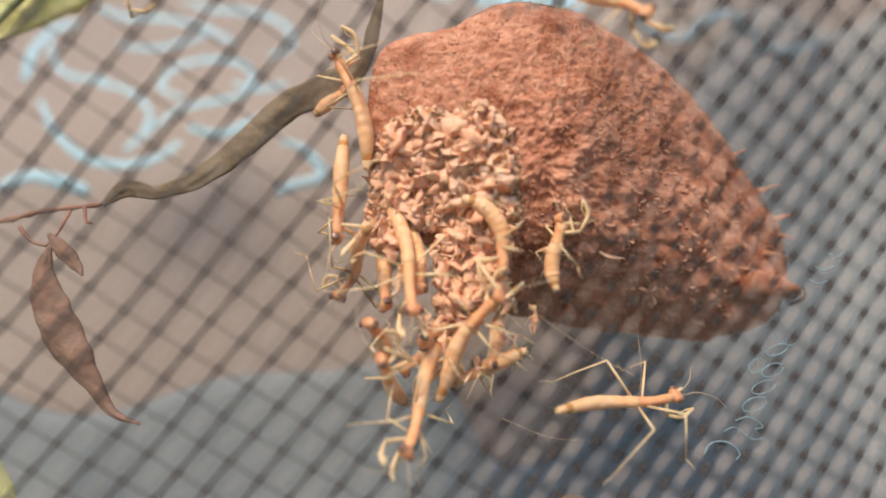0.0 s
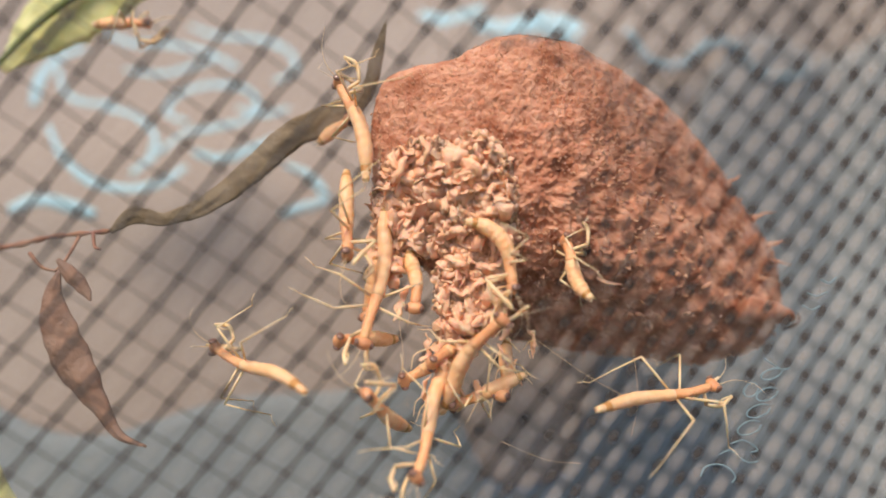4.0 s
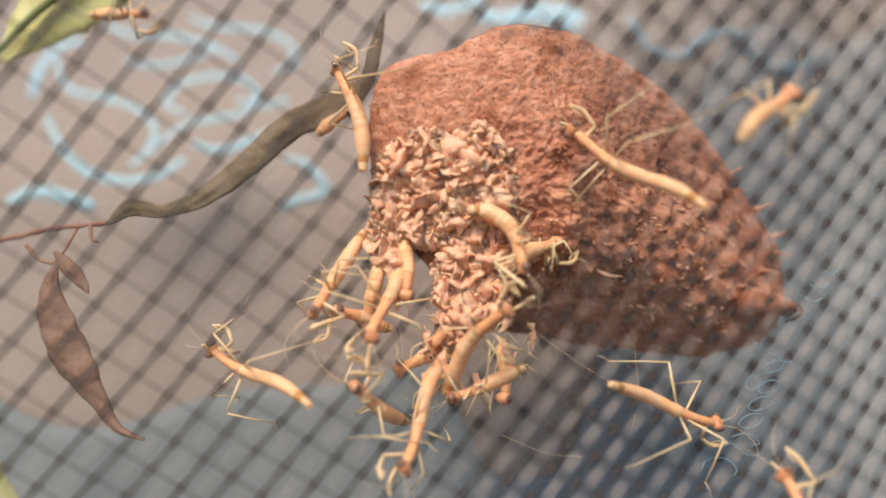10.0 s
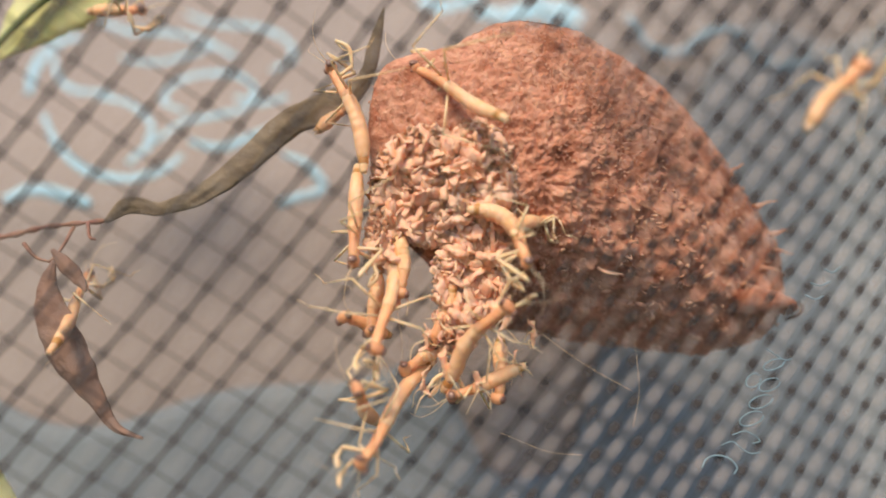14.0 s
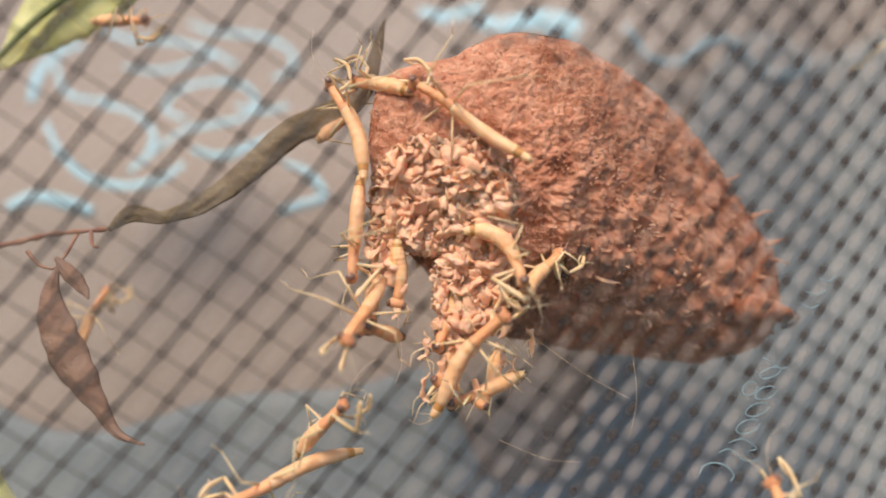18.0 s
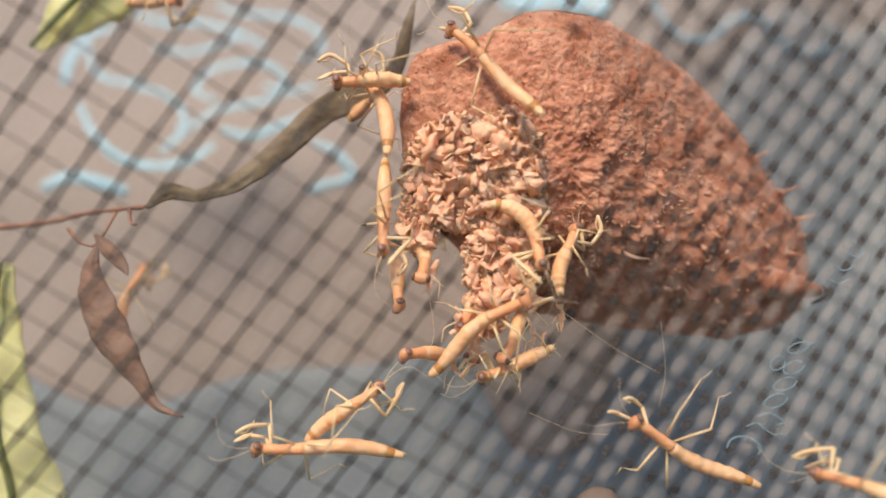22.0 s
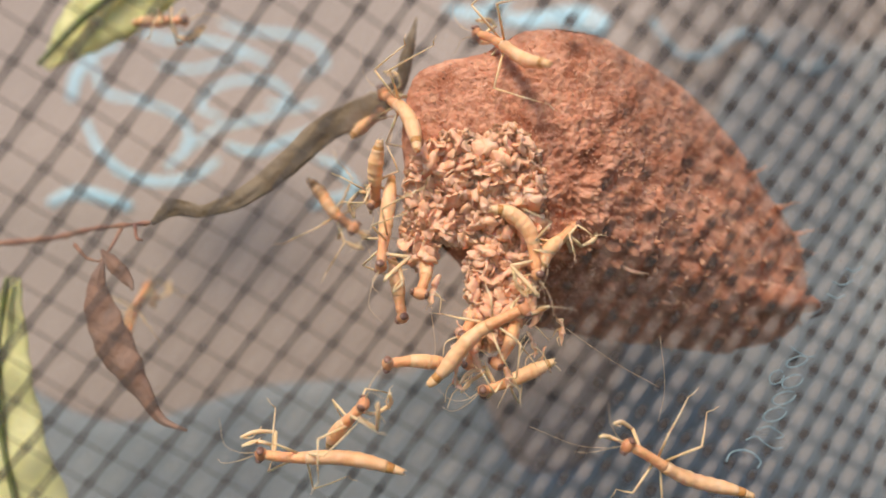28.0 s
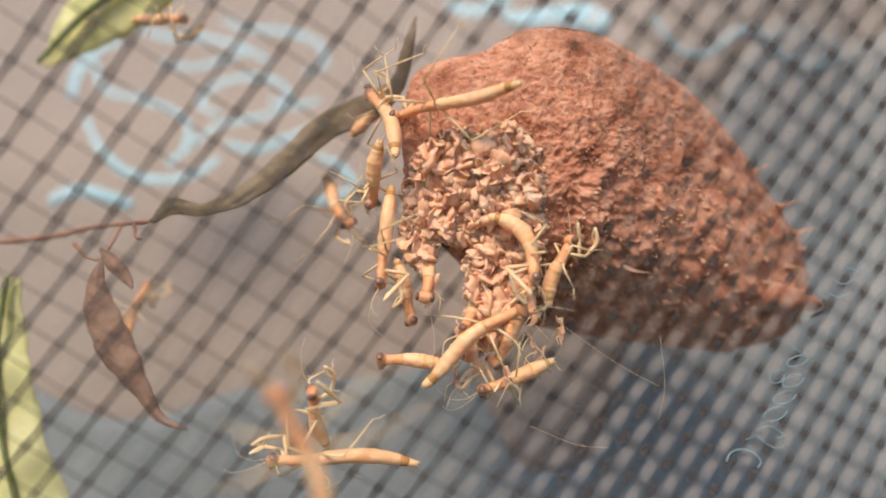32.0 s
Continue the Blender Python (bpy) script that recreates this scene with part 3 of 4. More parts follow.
def build_plants():
    twig = thing("withered_twig", "thin reddish dry twig with long withered leaves", "twig")
    twig.scale = (1.055, 1.055, 1.055)
    line = [(-60, -1.0, 51), (-34, 0.4, 49.5), (-26.5, 0.9, 49), (-22.6, 1.5, 47.5), (-18.2, 1.75, 44.8)]
    pts = spline([(x, y, z) for x, z, y in line], 40)
    part("stem", mesh_of("stem", *tube(pts, [0.24 - 0.12 * i / 39 + 0.05 * math.sin(i * 1.7) for i in range(40)], 7)), STEM, twig)
    long_leaf = [(-18.1, 1.7, 44.8), (-16.8, 2.6, 44.7), (-15.2, 2.4, 44.8), (-13.0, 3.2, 45.0), (-10.7, 5.0, 45.4), (-8.4, 7.2, 46.0), (-6.0, 8.5, 46.8),
                 (-4.35, 9.9, 47.0), (-3.7, 11.8, 46.2), (-3.2, 13.6, 46.0)]
    part("long_leaf", mesh_of("long_leaf", *blade(long_leaf, [0.12, 0.47, 0.36, 0.52, 0.68, 0.78, 0.80, 0.45, 0.34, 0.05], 45, 70, seed=2.0)), OLIVE, twig,
         "long olive brown withered leaf")
    hang = [(-20.9, -0.4, 44.8), (-21.2, -1.9, 44.7), (-20.75, -3.7, 44.6), (-19.8, -5.8, 44.6), (-18.5, -7.8, 44.6), (-17.5, -9.3, 44.6), (-16.0, -9.9, 44.5)]
    part("hanging_leaf", mesh_of("hanging_leaf", *blade(hang, [0.10, 0.55, 1.0, 0.98, 0.5, 0.24, 0.05], 44, 50, seed=7.0, cup=0.45)), DRY, twig,
         "curled brown dead leaf hanging down")
    bit = [(-21.0, 0.2, 44.8), (-20.3, -0.55, 44.7), (-19.5, -1.4, 44.7), (-19.1, -2.05, 44.6)]
    part("leaf_scrap", mesh_of("leaf_scrap", *blade(bit, [0.1, 0.40, 0.32, 0.04], 44, 20, seed=9.0)), DRY, twig)
    for line in ([(-22.7, 0.55, 45.2), (-21.9, -0.2, 44.9), (-21.1, -0.45, 44.8)], [(-20.4, 1.5, 46.2), (-20.7, 0.2, 45.2), (-21.1, -0.45, 44.8)],
                 [(-19.3, 1.7, 45.4), (-19.0, 0.9, 44.9), (-18.6, 0.75, 44.7)]):
        p = spline([(x, y, z) for x, z, y in line], 12)
        part("twig_shoot", mesh_of("twig_shoot", *tube(p, [0.11 - 0.004 * i for i in range(12)], 6)), STEM, twig)

    leaf = thing("green_leaf", "blurred yellowish green leaf with a dark midrib", "leaf")
    line = [(-29.5, 12.9, 55.0), (-26.7, 15.8, 55.0), (-23.2, 18.5, 55.0), (-19.6, 21.8, 55.0)]
    part("leaf_blade", mesh_of("leaf_blade", *blade(line, [0.25, 2.0, 2.7, 2.4], 55, 40, seed=3.0, cup=0.15)), GREEN, leaf)
    rib = spline([(x, 54.1, z) for x, z, y in line], 24)
    part("midrib", mesh_of("midrib", *tube(rib, [0.18 + 0.01 * i for i in range(24)], 6)), VEIN, leaf)
    leaf = thing("green_leaf", "bright yellow green leaf beyond the net", "leaf")
    line = [(-29.2, -1.5, 50.5), (-29.8, -6.0, 50.5), (-29.6, -11.0, 50.5), (-28.6, -17.0, 50.8), (-28.0, -24.0, 51)]
    part("leaf_blade", mesh_of("leaf_blade", *blade(line, [0.4, 1.6, 2.2, 2.9, 3.0], 50, 40, seed=4.0, cup=0.2)), GREEN, leaf)
    part("midrib", mesh_of("midrib", *tube(spline([(x, y - 0.7, z) for x, z, y in line], 24), [0.2] * 24, 6)), VEIN, leaf)

    peb = thing("pebble", "small dark rounded pebble on the net", "pebble", at=(7.1, 45.5, -15.0))
    v, f = ball((0, 0, 0), 1.3, 12, 18, (1, 0.6, 0.8))
    part("stone", mesh_of("stone", [p * (1 + 0.12 * noise.noise(p * 1.2)) for p in v], f), STONE, peb)


def build_shed_skins():
    """Crumpled pale skins and fine threads left hanging below the froth."""
    rng = random.Random(21)
    spots = [(1.6, -7.2), (0.2, -5.8), (2.8, -5.2), (-1.0, -4.6), (3.4, -3.4), (4.0, -6.2), (-2.2, -2.2), (4.6, -4.4), (-0.4, -6.9)]
    for x, z in spots:
        y = 45.0 + rng.uniform(-0.5, 0.8)
        root = thing("shed_skin", "crumpled pale shed skin hanging from the froth", "shed skin", "shed skins", at=(x, y, z))
        pts, p = [], Vector((rng.uniform(-0.3, 0.3), 0, 0.9))
        for i in range(6):
            pts.append(p.copy())
            p = p + Vector((rng.uniform(-0.3, 0.3), rng.uniform(-0.15, 0.15), -rng.uniform(0.2, 0.5)))
        pts = spline(pts, 20)
        v, f = tube(pts, [0.06 + 0.20 * math.sin(math.pi * (0.05 + 0.9 * i / 19)) * rng.uniform(0.6, 1.2) for i in range(20)], 8, True, 0.35)
        part("skin_husk", mesh_of("skin_husk", [q + noise.noise_vector(q * 1.8 + Vector((x, z, 0))) * 0.22 for q in v], f), FROTH, root)
        for _ in range(3):
            a = pts[rng.randrange(4, 18)]
            e = a + Vector((rng.uniform(-1.0, 1.0), rng.uniform(-0.3, 0.3), -rng.uniform(0.3, 1.5)))
            m = (a + e) / 2 + Vector((rng.uniform(-0.3, 0.3), 0, 0.2))
            part("skin_leg", mesh_of("skin_leg", *tube(spline([a, m, e], 10), [0.05 - 0.003 * i for i in range(10)], 5)), LEG, root)
    for (x, z), (x2, z2), y in (((4.6, -3.8), (10.2, -7.4), 44.6), ((3.2, -9.8), (7.6, -11.0), 45.4), ((10.4, -4.6), (10.3, -9.4), 45.0), ((-2.4, -3.2), (-2.5, -6.6), 45.0)):
        t = thing("silk_thread", "fine pale silk thread hanging from the froth", "thread", "silk threads")
        p = spline([(x, y, z), ((x + x2) / 2 + 0.3, y, (z + z2) / 2 - 0.4), (x2, y, z2)], 20)
        part("thread", mesh_of("thread", *tube(p, [0.012] * 20, 4)), LEG, t)


# ---- the nymphs ----
SIZE = 8.3  # usual length of a hatchling


class Nymph:
    """A hatchling: its root, the line of its back and its limbs. Local x points to the head, z to the back."""

    def __init__(self, name, label, length, curl=0.0, bend=0.0, roll=0.0, seed=0, limbs=1.0, stout=1.0, lean=1, ring=0.06):
        rng = random.Random(seed)
        self.root = root = thing(name, label, "mantis nymph", "mantis hatchlings")
        self.roll, self.lean, self.legs = roll, lean, []
        # back line in units of the body's length
        n, pts, p, yaw, pit = 36, [], Vector((0.0, 0, 0)), 0.0, radians(8)
        for i in range(n):
            s = i / (n - 1)
            pts.append(p.copy())
            d = Vector((-math.cos(pit) * math.cos(yaw), -math.sin(yaw) * math.cos(pit), -math.sin(pit)))
            p = p + d / (n - 1)
            yaw += 0.035 * math.sin(s * 6.0 + seed * 1.7)
            if s > 0.25:
                pit += radians(curl - 8) / (n * 0.75)
                yaw += radians(bend) / (n * 0.75)
        nose = Vector((0.07 * SIZE, 0, 0.0))
        k = (length - 0.07 * SIZE) / pts[-1].length
        tail = pts[-1] * k
        mid, turn = (nose + tail) / 2, (nose - tail).to_track_quat("X", "Z").to_matrix().inverted()
        self.length = (nose - tail).length

        def loc(v):
            """A place given from the neck, in units of the usual body length."""
            return turn @ (Vector(v) * SIZE - mid)
        line = [turn @ (q * k - mid) for q in pts]
        k = SIZE

        def width(s):
            """Half the body's width: slender neck, broader hips, full belly, tapered end."""
            if s < 0.30:
                return 0.027 + 0.004 * math.exp(-((s - 0.07) / 0.05) ** 2) + 0.010 * (s / 0.30) ** 2
            t = (s - 0.30) / 0.70
            belly = 0.037 + 0.006 * math.sin(math.pi * min(1, t * 1.1)) ** 1.2
            return belly * (1 if t < 0.6 else 1 - 0.45 * ((t - 0.6) / 0.4) ** 1.6) * (1 + ring * abs(math.sin(t * 26)) + 0.12 * noise.noise(Vector((s * 11, seed * 1.3, 0))))
        fine = spline(line, 72)
        cut, band, end = 21, 62, 66

        def seg(a, b):
            return tube(fine[a:b], [width(i / 71) * k * stout for i in range(a, b)], 12)
        part("thorax", mesh_of("thorax", *seg(0, cut + 1)), THORAX, root)
        part("abdomen", mesh_of("abdomen", *seg(cut, band + 1)), BODY, root)
        part("tail_band", mesh_of("tail_band", *seg(band, end + 1)), TAIL, root, "darker band before the tail tip")
        tip = part("tail_tip", mesh_of("tail_tip", *seg(end, 72)), BODY, root)
        back = (fine[71] - fine[68]).normalized()
        for side in (-1, 1):
            w = back.orthogonal() * (0.010 * k * side)
            c = [fine[71] + w * 0.6, fine[71] + w * 1.0 + back * 0.008 * k, fine[71] + w * 1.2 + back * 0.018 * k]
            part("cercus", mesh_of("cercus", *tube(c, [0.006 * k, 0.005 * k, 0.002 * k], 5)), LEG, tip)
        # head: a blunt triangle with bulging eyes
        hv, hf = ball((0.03, 0, 0.004), 0.05, 10, 16, (0.85, 1.15, 0.8))
        hv = [Vector((v.x, v.y * (1.0 + 6 * (v.z - 0.004)), v.z)) for v in hv]
        head = part("head", mesh_of("head", [loc(v) for v in hv], hf), HEAD, root, "reddish brown head")
        for side in (-1, 1):
            ev, ef = ball((0.036, 0.050 * side, 0.016), 0.027, 8, 12, (1, 0.6, 1.2))
            part("eye", mesh_of("eye", [loc(v) for v in ev], ef), EYE, head, "dark bulging eye")
            if limbs < 0.5:
                continue
            a = [loc((0.07, 0.015 * side, 0.02)), loc((0.16, 0.05 * side, 0.07)), loc((0.26, (0.10 + rng.uniform(0, 0.05)) * side, 0.08)),
                 loc((0.33, (0.16 + rng.uniform(0, 0.08)) * side, 0.02 + rng.uniform(-0.04, 0.06)))]
            part("antenna", mesh_of("antenna", *tube(spline(a, 16), [0.0030 * k * (1 - 0.6 * i / 15) for i in range(16)], 4)), LEG, head)
            # grasping foreleg: coxa, thick femur, thin hooked tibia
            ro = rng.uniform(-0.03, 0.05)
            f = [loc(q) for q in ((-0.055, 0.02 * side, -0.02), (-0.01, 0.05 * side, -0.135 - ro), (0.11, 0.08 * side, -0.12 + ro), (0.185, 0.075 * side, -0.05 + ro),
                                  (0.12, 0.06 * side, -0.085 + ro), (0.09, 0.065 * side, -0.16))]
            hip = f[0]
            f = [q - hip for q in f]
            fore = part("foreleg", mesh_of("foreleg", *tube(f[:2], [0.011 * k, 0.014 * k], 7)), LEG, root, "pale folded grasping foreleg", Matrix.Translation(hip / 1000))
            part("femur", mesh_of("femur", *tube(spline(f[1:4], 9), [(0.010 + 0.006 * math.sin(math.pi * i / 8)) * k for i in range(9)], 7)), LEG, fore)
            part("tibia", mesh_of("tibia", *tube(spline(f[3:], 9), [(0.008 - 0.0006 * i) * k for i in range(9)], 6)), LEG, fore)
            # two walking legs: femur, tibia and foot
            for j, (s, az) in enumerate(((0.24, 62), (0.31, 118))):
                hip = line[int(s * 35)] + turn @ Vector((0, 0.02 * side, -0.02)) * SIZE
                az = radians(az + rng.uniform(-24, 24)) * side
                fl, tl = 0.26 * limbs * (1 + 0.12 * j), 0.27 * limbs * (1 + 0.25 * j)
                up, down = radians(rng.uniform(12, 42)), radians(rng.uniform(40, 68))
                d = turn @ Vector((math.cos(az), math.sin(az), 0))
                z = turn @ Vector((0, 0, 1))
                knee = (d * math.cos(up) + z * math.sin(up)) * fl * k
                az2 = az + radians(rng.uniform(-10, 45)) * side
                d2 = turn @ Vector((math.cos(az2), math.sin(az2), 0))
                foot = knee + (d2 * math.cos(down) - z * math.sin(down)) * tl * k
                toe = foot + (d2 * 0.9 - z * 0.12) * 0.10 * k
                o = Vector((0, 0, 0))
                leg = part("leg", mesh_of("leg", *tube([o, knee * 0.5, knee], [0.0085 * k, 0.0095 * k, 0.0070 * k], 6)), LEG, root, "", Matrix.Translation(hip / 1000))
                part("shin", mesh_of("shin", *tube([knee, (knee + foot) / 2 + z * 0.008 * k, foot], [0.0070 * k, 0.0054 * k, 0.0042 * k], 6)), LEG, leg)
                part("foot", mesh_of("foot", *tube([foot, (foot + toe) / 2 + z * 0.010 * k, toe], [0.0042 * k, 0.0034 * k, 0.0022 * k], 5)), LEG, leg)
                self.legs.append((leg, hip / 1000, (j + (side > 0)) % 2))

    def stance(self, row):
        """The pose that lays head and tail on the given places (x, z of each, and the depth)."""
        t, hx, hz, tx, tz, y = row
        dx, dz = hx - tx, hz - tz
        c = math.hypot(dx, dz)
        lean = self.lean * math.acos(max(0.5, min(1.0, c / self.length)))
        f = Vector((dx / c * math.cos(lean), -math.sin(lean), dz / c * math.cos(lean)))
        left = Vector((-dz / c, 0, dx / c))
        view = f.cross(left).normalized()
        if view.y > 0:
            view = -view
        a = radians(self.roll)
        up = view * math.cos(a) + left * math.sin(a)
        side = up.cross(f).normalized()
        m = Matrix((f, side, f.cross(side))).transposed().to_4x4()
        return Matrix.Translation(((hx + tx) / 2000, y / 1000, (hz + tz) / 2000)) @ m

    def go(self, rows, step=True):
        """Key the way of the nymph, and the swing of its legs where it walks."""
        if rows[0][0] > 0:
            rows = [(0, *rows[0][1:])] + rows
        if rows[-1][0] < 32:
            rows = rows + [(32, *rows[-1][1:])]
        walk(self.root, [(r[0], self.stance(r)) for r in rows])
        if not step:
            return
        beats = [(0.0, 0.0)]
        for a, b in zip(rows, rows[1:]):
            way = math.hypot((a[1] + a[3] - b[1] - b[3]) / 2, (a[2] + a[4] - b[2] - b[4]) / 2)
            count = min(int((b[0] - a[0]) / 0.1), int(way / 0.9))
            for i in range(1, count + 1):
                t = a[0] + (b[0] - a[0]) * i / (count + 1)
                if t - beats[-1][0] > 0.06:
                    beats.append((t, 1.0 if i % 2 else -1.0))
            if b[0] - beats[-1][0] > 0.06:
                beats.append((b[0], 0.0))
        if beats[-1][0] < 32:
            beats.append((32.0, 0.0))
        if len(beats) < 4:
            return
        for leg, hip, odd in self.legs:
            walk(leg, [(t, Matrix.Translation(hip) @ pose(0, 0, 0, 0, 0, (16 if odd else -16) * s)) for t, s in beats])

build_backdrop()
build_print()
net = build_net()
build_script()
build_egg_case()
build_plants()
build_shed_skins()

PALE = "pale orange mantis nymph "
upright = Nymph("mantis_nymph", PALE + "clinging to the egg case's edge", 6.80, -18, 0, 70, 1, 1, 1.2, -1)
clinging = Nymph("mantis_nymph", PALE + "hanging head down beside the pale froth", 6.00, 10, 12, -80, 2, 1, 1.15)
dropping = Nymph("mantis_nymph", PALE + "dropping from the egg case to walk", 8.82, 0, 0, 20, 3, 1, 1.1, 1, 0.1)
climbing = Nymph("mantis_nymph", PALE + "walking over the net to the dead leaf", 8.90, 0, 8, 25, 4, 1, 1.0, -1)
curled = Nymph("mantis_nymph", PALE + "curled into a hook on the pale froth", 4.67, 100, 40, 100, 5, 0.7, 1.25)
wriggling = Nymph("mantis_nymph", PALE + "wriggling on the brown foam flank", 4.13, 30, 20, 60, 6, 0.5, 1.15, -1)
hanging = Nymph("mantis_nymph", PALE + "hanging tail down from the froth", 7.12, 5, 8, 0, 7, 0.7, 1.2)
leading = Nymph("mantis_nymph", PALE + "hanging head down before walking", 8.26, 0, 0, 40, 8, 0.9, 1.15)
following = Nymph("mantis_nymph", PALE + "small and hunched below the egg case", 5.27, 25, 0, 80, 9, 0.8, 1.15)
reaching = Nymph("mantis_nymph", PALE + "with outstretched legs beside the egg case", 8.19, -12, 0, 50, 10, 1.15, 1.0, -1)
crossing = Nymph("mantis_nymph", PALE + "walking across the brown foam", 8.68, -10, 10, 35, 11, 1.1, 1.0, -1)
scurrying = Nymph("mantis_nymph", PALE + "scurrying past close before the net", 7.08, 0, 0, 40, 12, 1, 1.0)
blurred_corner = Nymph("mantis_nymph", PALE + "blurred and close before the net", 7.35, 0, 0, 60, 13, 0.6, 1, -1)
edge = Nymph("mantis_nymph", PALE + "out of focus beyond the egg case", 4.37, 0, 0, 30, 14, 0.55, 1, -1)
top_right = Nymph("mantis_nymph", PALE + "on the upper rim of the egg case", 4.85, 0, 0, 20, 15, 0.6, 1)
near = Nymph("mantis_nymph", PALE + "very blurred, close before the net", 7.95, 0, 0, 0, 16, 1, 1)
leaf_top = Nymph("mantis_nymph", PALE + "blurred, under the green leaf", 3.73, 10, 0, 80, 17, 0.8, 1.1)
behind = Nymph("mantis_nymph", PALE + "half hidden behind the egg case", 2.63, 0, 0, 40, 18, 0.4, 1.1)
below = Nymph("mantis_nymph", PALE + "dim in shade below the egg case", 4.60, 20, 0, 60, 19, 0.7, 1.1)
side = Nymph("mantis_nymph", PALE + "sticking out sideways from the hanging froth", 3.98, 10, 10, 40, 20, 0.4, 1.15)
short = Nymph("mantis_nymph", PALE + "brownish, hanging head down from the froth", 3.88, 10, 0, -60, 21, 0.4, 1.15)
drooping = Nymph("mantis_nymph", PALE + "freshly hatched, drooping from the froth", 3.84, 0, 0, 0, 22, 0.2, 1.15)
emerging = Nymph("mantis_nymph", PALE + "coming out behind the egg case", 4.34, 10, 0, 60, 23, 0.6, 1.2, -1)
arriving = Nymph("mantis_nymph", PALE + "blurred behind the egg case", 4.49, 0, 0, 30, 24, 1, 1.1)
tangled = Nymph("mantis_nymph", PALE + "tangled in the hanging froth", 3.72, 15, 10, 60, 25, 0.45, 1.1)
tucked = Nymph("mantis_nymph", PALE + "tucked under the hanging froth", 3.87, 10, 0, -40, 26, 0.45, 1.1)
lower = Nymph("mantis_nymph", PALE + "brownish below the hanging froth", 3.37, 10, 15, 30, 27, 0.45, 1.1)


def motions():
    # the net is tugged askew when the camera is knocked
    tug = Matrix.Translation((-0.0081, 0, -0.0082)) @ Matrix.Rotation(radians(-2.1), 4, "Y") @ Matrix.Translation((0.0081, 0, 0.0082))
    walk(net, [(0, Matrix()), (21, Matrix()), (21.5, tug), (32, tug)])
    upright.go([(0, -5.81, 10.22, -4.05, 3.66, 45.5), (6, -6.00, 10.63, -4.21, 4.68, 45.5), (9, -5.93, 10.76, -4.27, 4.59, 45.5),
        (13, -6.14, 10.68, -4.20, 4.35, 45.5), (17, -6.41, 10.42, -4.21, 4.41, 45.5), (19, -6.38, 10.27, -4.21, 4.45, 45.5),
        (21, -6.43, 10.21, -4.14, 4.52, 45.5), (22, -6.31, 9.88, -4.63, 4.49, 45.5), (23, -6.28, 9.88, -4.60, 4.48, 45.5),
        (23.5, -6.24, 9.62, -4.74, 4.60, 45.5), (24.5, -6.31, 9.34, -4.63, 5.13, 45.5), (25.5, -6.13, 9.60, -3.86, 5.36, 45.5),
        (27.5, -5.43, 9.49, -3.28, 5.13, 45.5), (28, -5.45, 9.79, -3.06, 5.58, 45.5), (29, -5.53, 9.51, -3.48, 4.68, 45.5),
        (31, -6.02, 9.69, -4.03, 5.18, 45.5), (32, -6.15, 9.70, -4.22, 5.19, 45.5)])
    clinging.go([(0, -5.48, -0.37, -5.35, 5.45, 45.2), (6, -4.79, 0.37, -5.45, 5.13, 45.2), (8, -4.75, 0.08, -5.32, 5.06, 45.2),
        (9, -6.95, 0.18, -4.46, 5.19, 45.2), (10, -6.85, -3.31, -4.38, 1.31, 45.2), (11, -4.84, -0.46, -4.75, 4.76, 45.2),
        (13, -4.57, -0.74, -4.72, 4.78, 45.2), (17, -4.77, -0.52, -4.56, 5.07, 45.2), (19, -4.78, -1.72, -4.48, 4.27, 45.2),
        (21, -4.43, -0.92, -4.72, 4.49, 45.2), (22, -4.77, -0.96, -4.98, 4.46, 45.2), (28, -5.04, -1.00, -4.71, 4.43, 45.2),
        (32, -5.06, -2.02, -4.67, 3.72, 45.2)])
    dropping.go([(0, -1.42, -4.06, -3.51, 3.57, 44.5), (4.5, -4.33, -4.53, -3.18, 3.87, 44.5), (6, -3.99, -4.44, -3.18, 3.65, 44.5),
        (9, -3.75, -4.17, -2.07, 1.73, 44.5), (13, -3.44, -5.04, -2.84, 2.60, 44.5), (14, -3.45, -5.15, -2.73, 2.06, 44.5),
        (17, -3.20, -4.29, -3.02, 2.40, 44.5), (18, -4.92, -4.16, -3.10, 1.33, 44.5), (19, -3.94, -7.58, -0.62, -1.69, 44.5),
        (19.5, -2.35, -9.55, 1.43, -3.86, 44.5), (20, -1.12, -10.45, 4.96, -8.89, 44.5), (20.5, 7.59, -8.79, 12.85, -9.47, 44.5),
        (21, 8.88, -8.85, 16.23, -12.46, 44.5), (22, 8.46, -9.71, 15.99, -13.85, 44.5), (23, 8.46, -9.81, 15.96, -13.85, 44.5),
        (23.5, 8.35, -10.13, 15.98, -14.44, 44.5), (24.5, 8.03, -10.22, 15.67, -14.44, 44.5),
        (25.5, 7.93, -10.29, 15.65, -14.55, 44.5), (27.5, 7.80, -10.27, 15.26, -14.33, 44.5),
        (28, 8.00, -10.21, 15.72, -13.74, 44.5), (28.4, 7.06, -8.43, 13.42, -11.51, 44.5),
        (28.7, 4.45, -7.48, 11.87, -11.18, 44.5), (29, -1.39, -10.39, 6.55, -11.41, 44.5),
        (29.3, -3.80, -12.67, 3.07, -12.00, 44.5), (29.6, -8.72, -16.17, -1.49, -15.17, 44.5),
        (32, -16.97, -23.15, -9.98, -22.11, 44.5)])
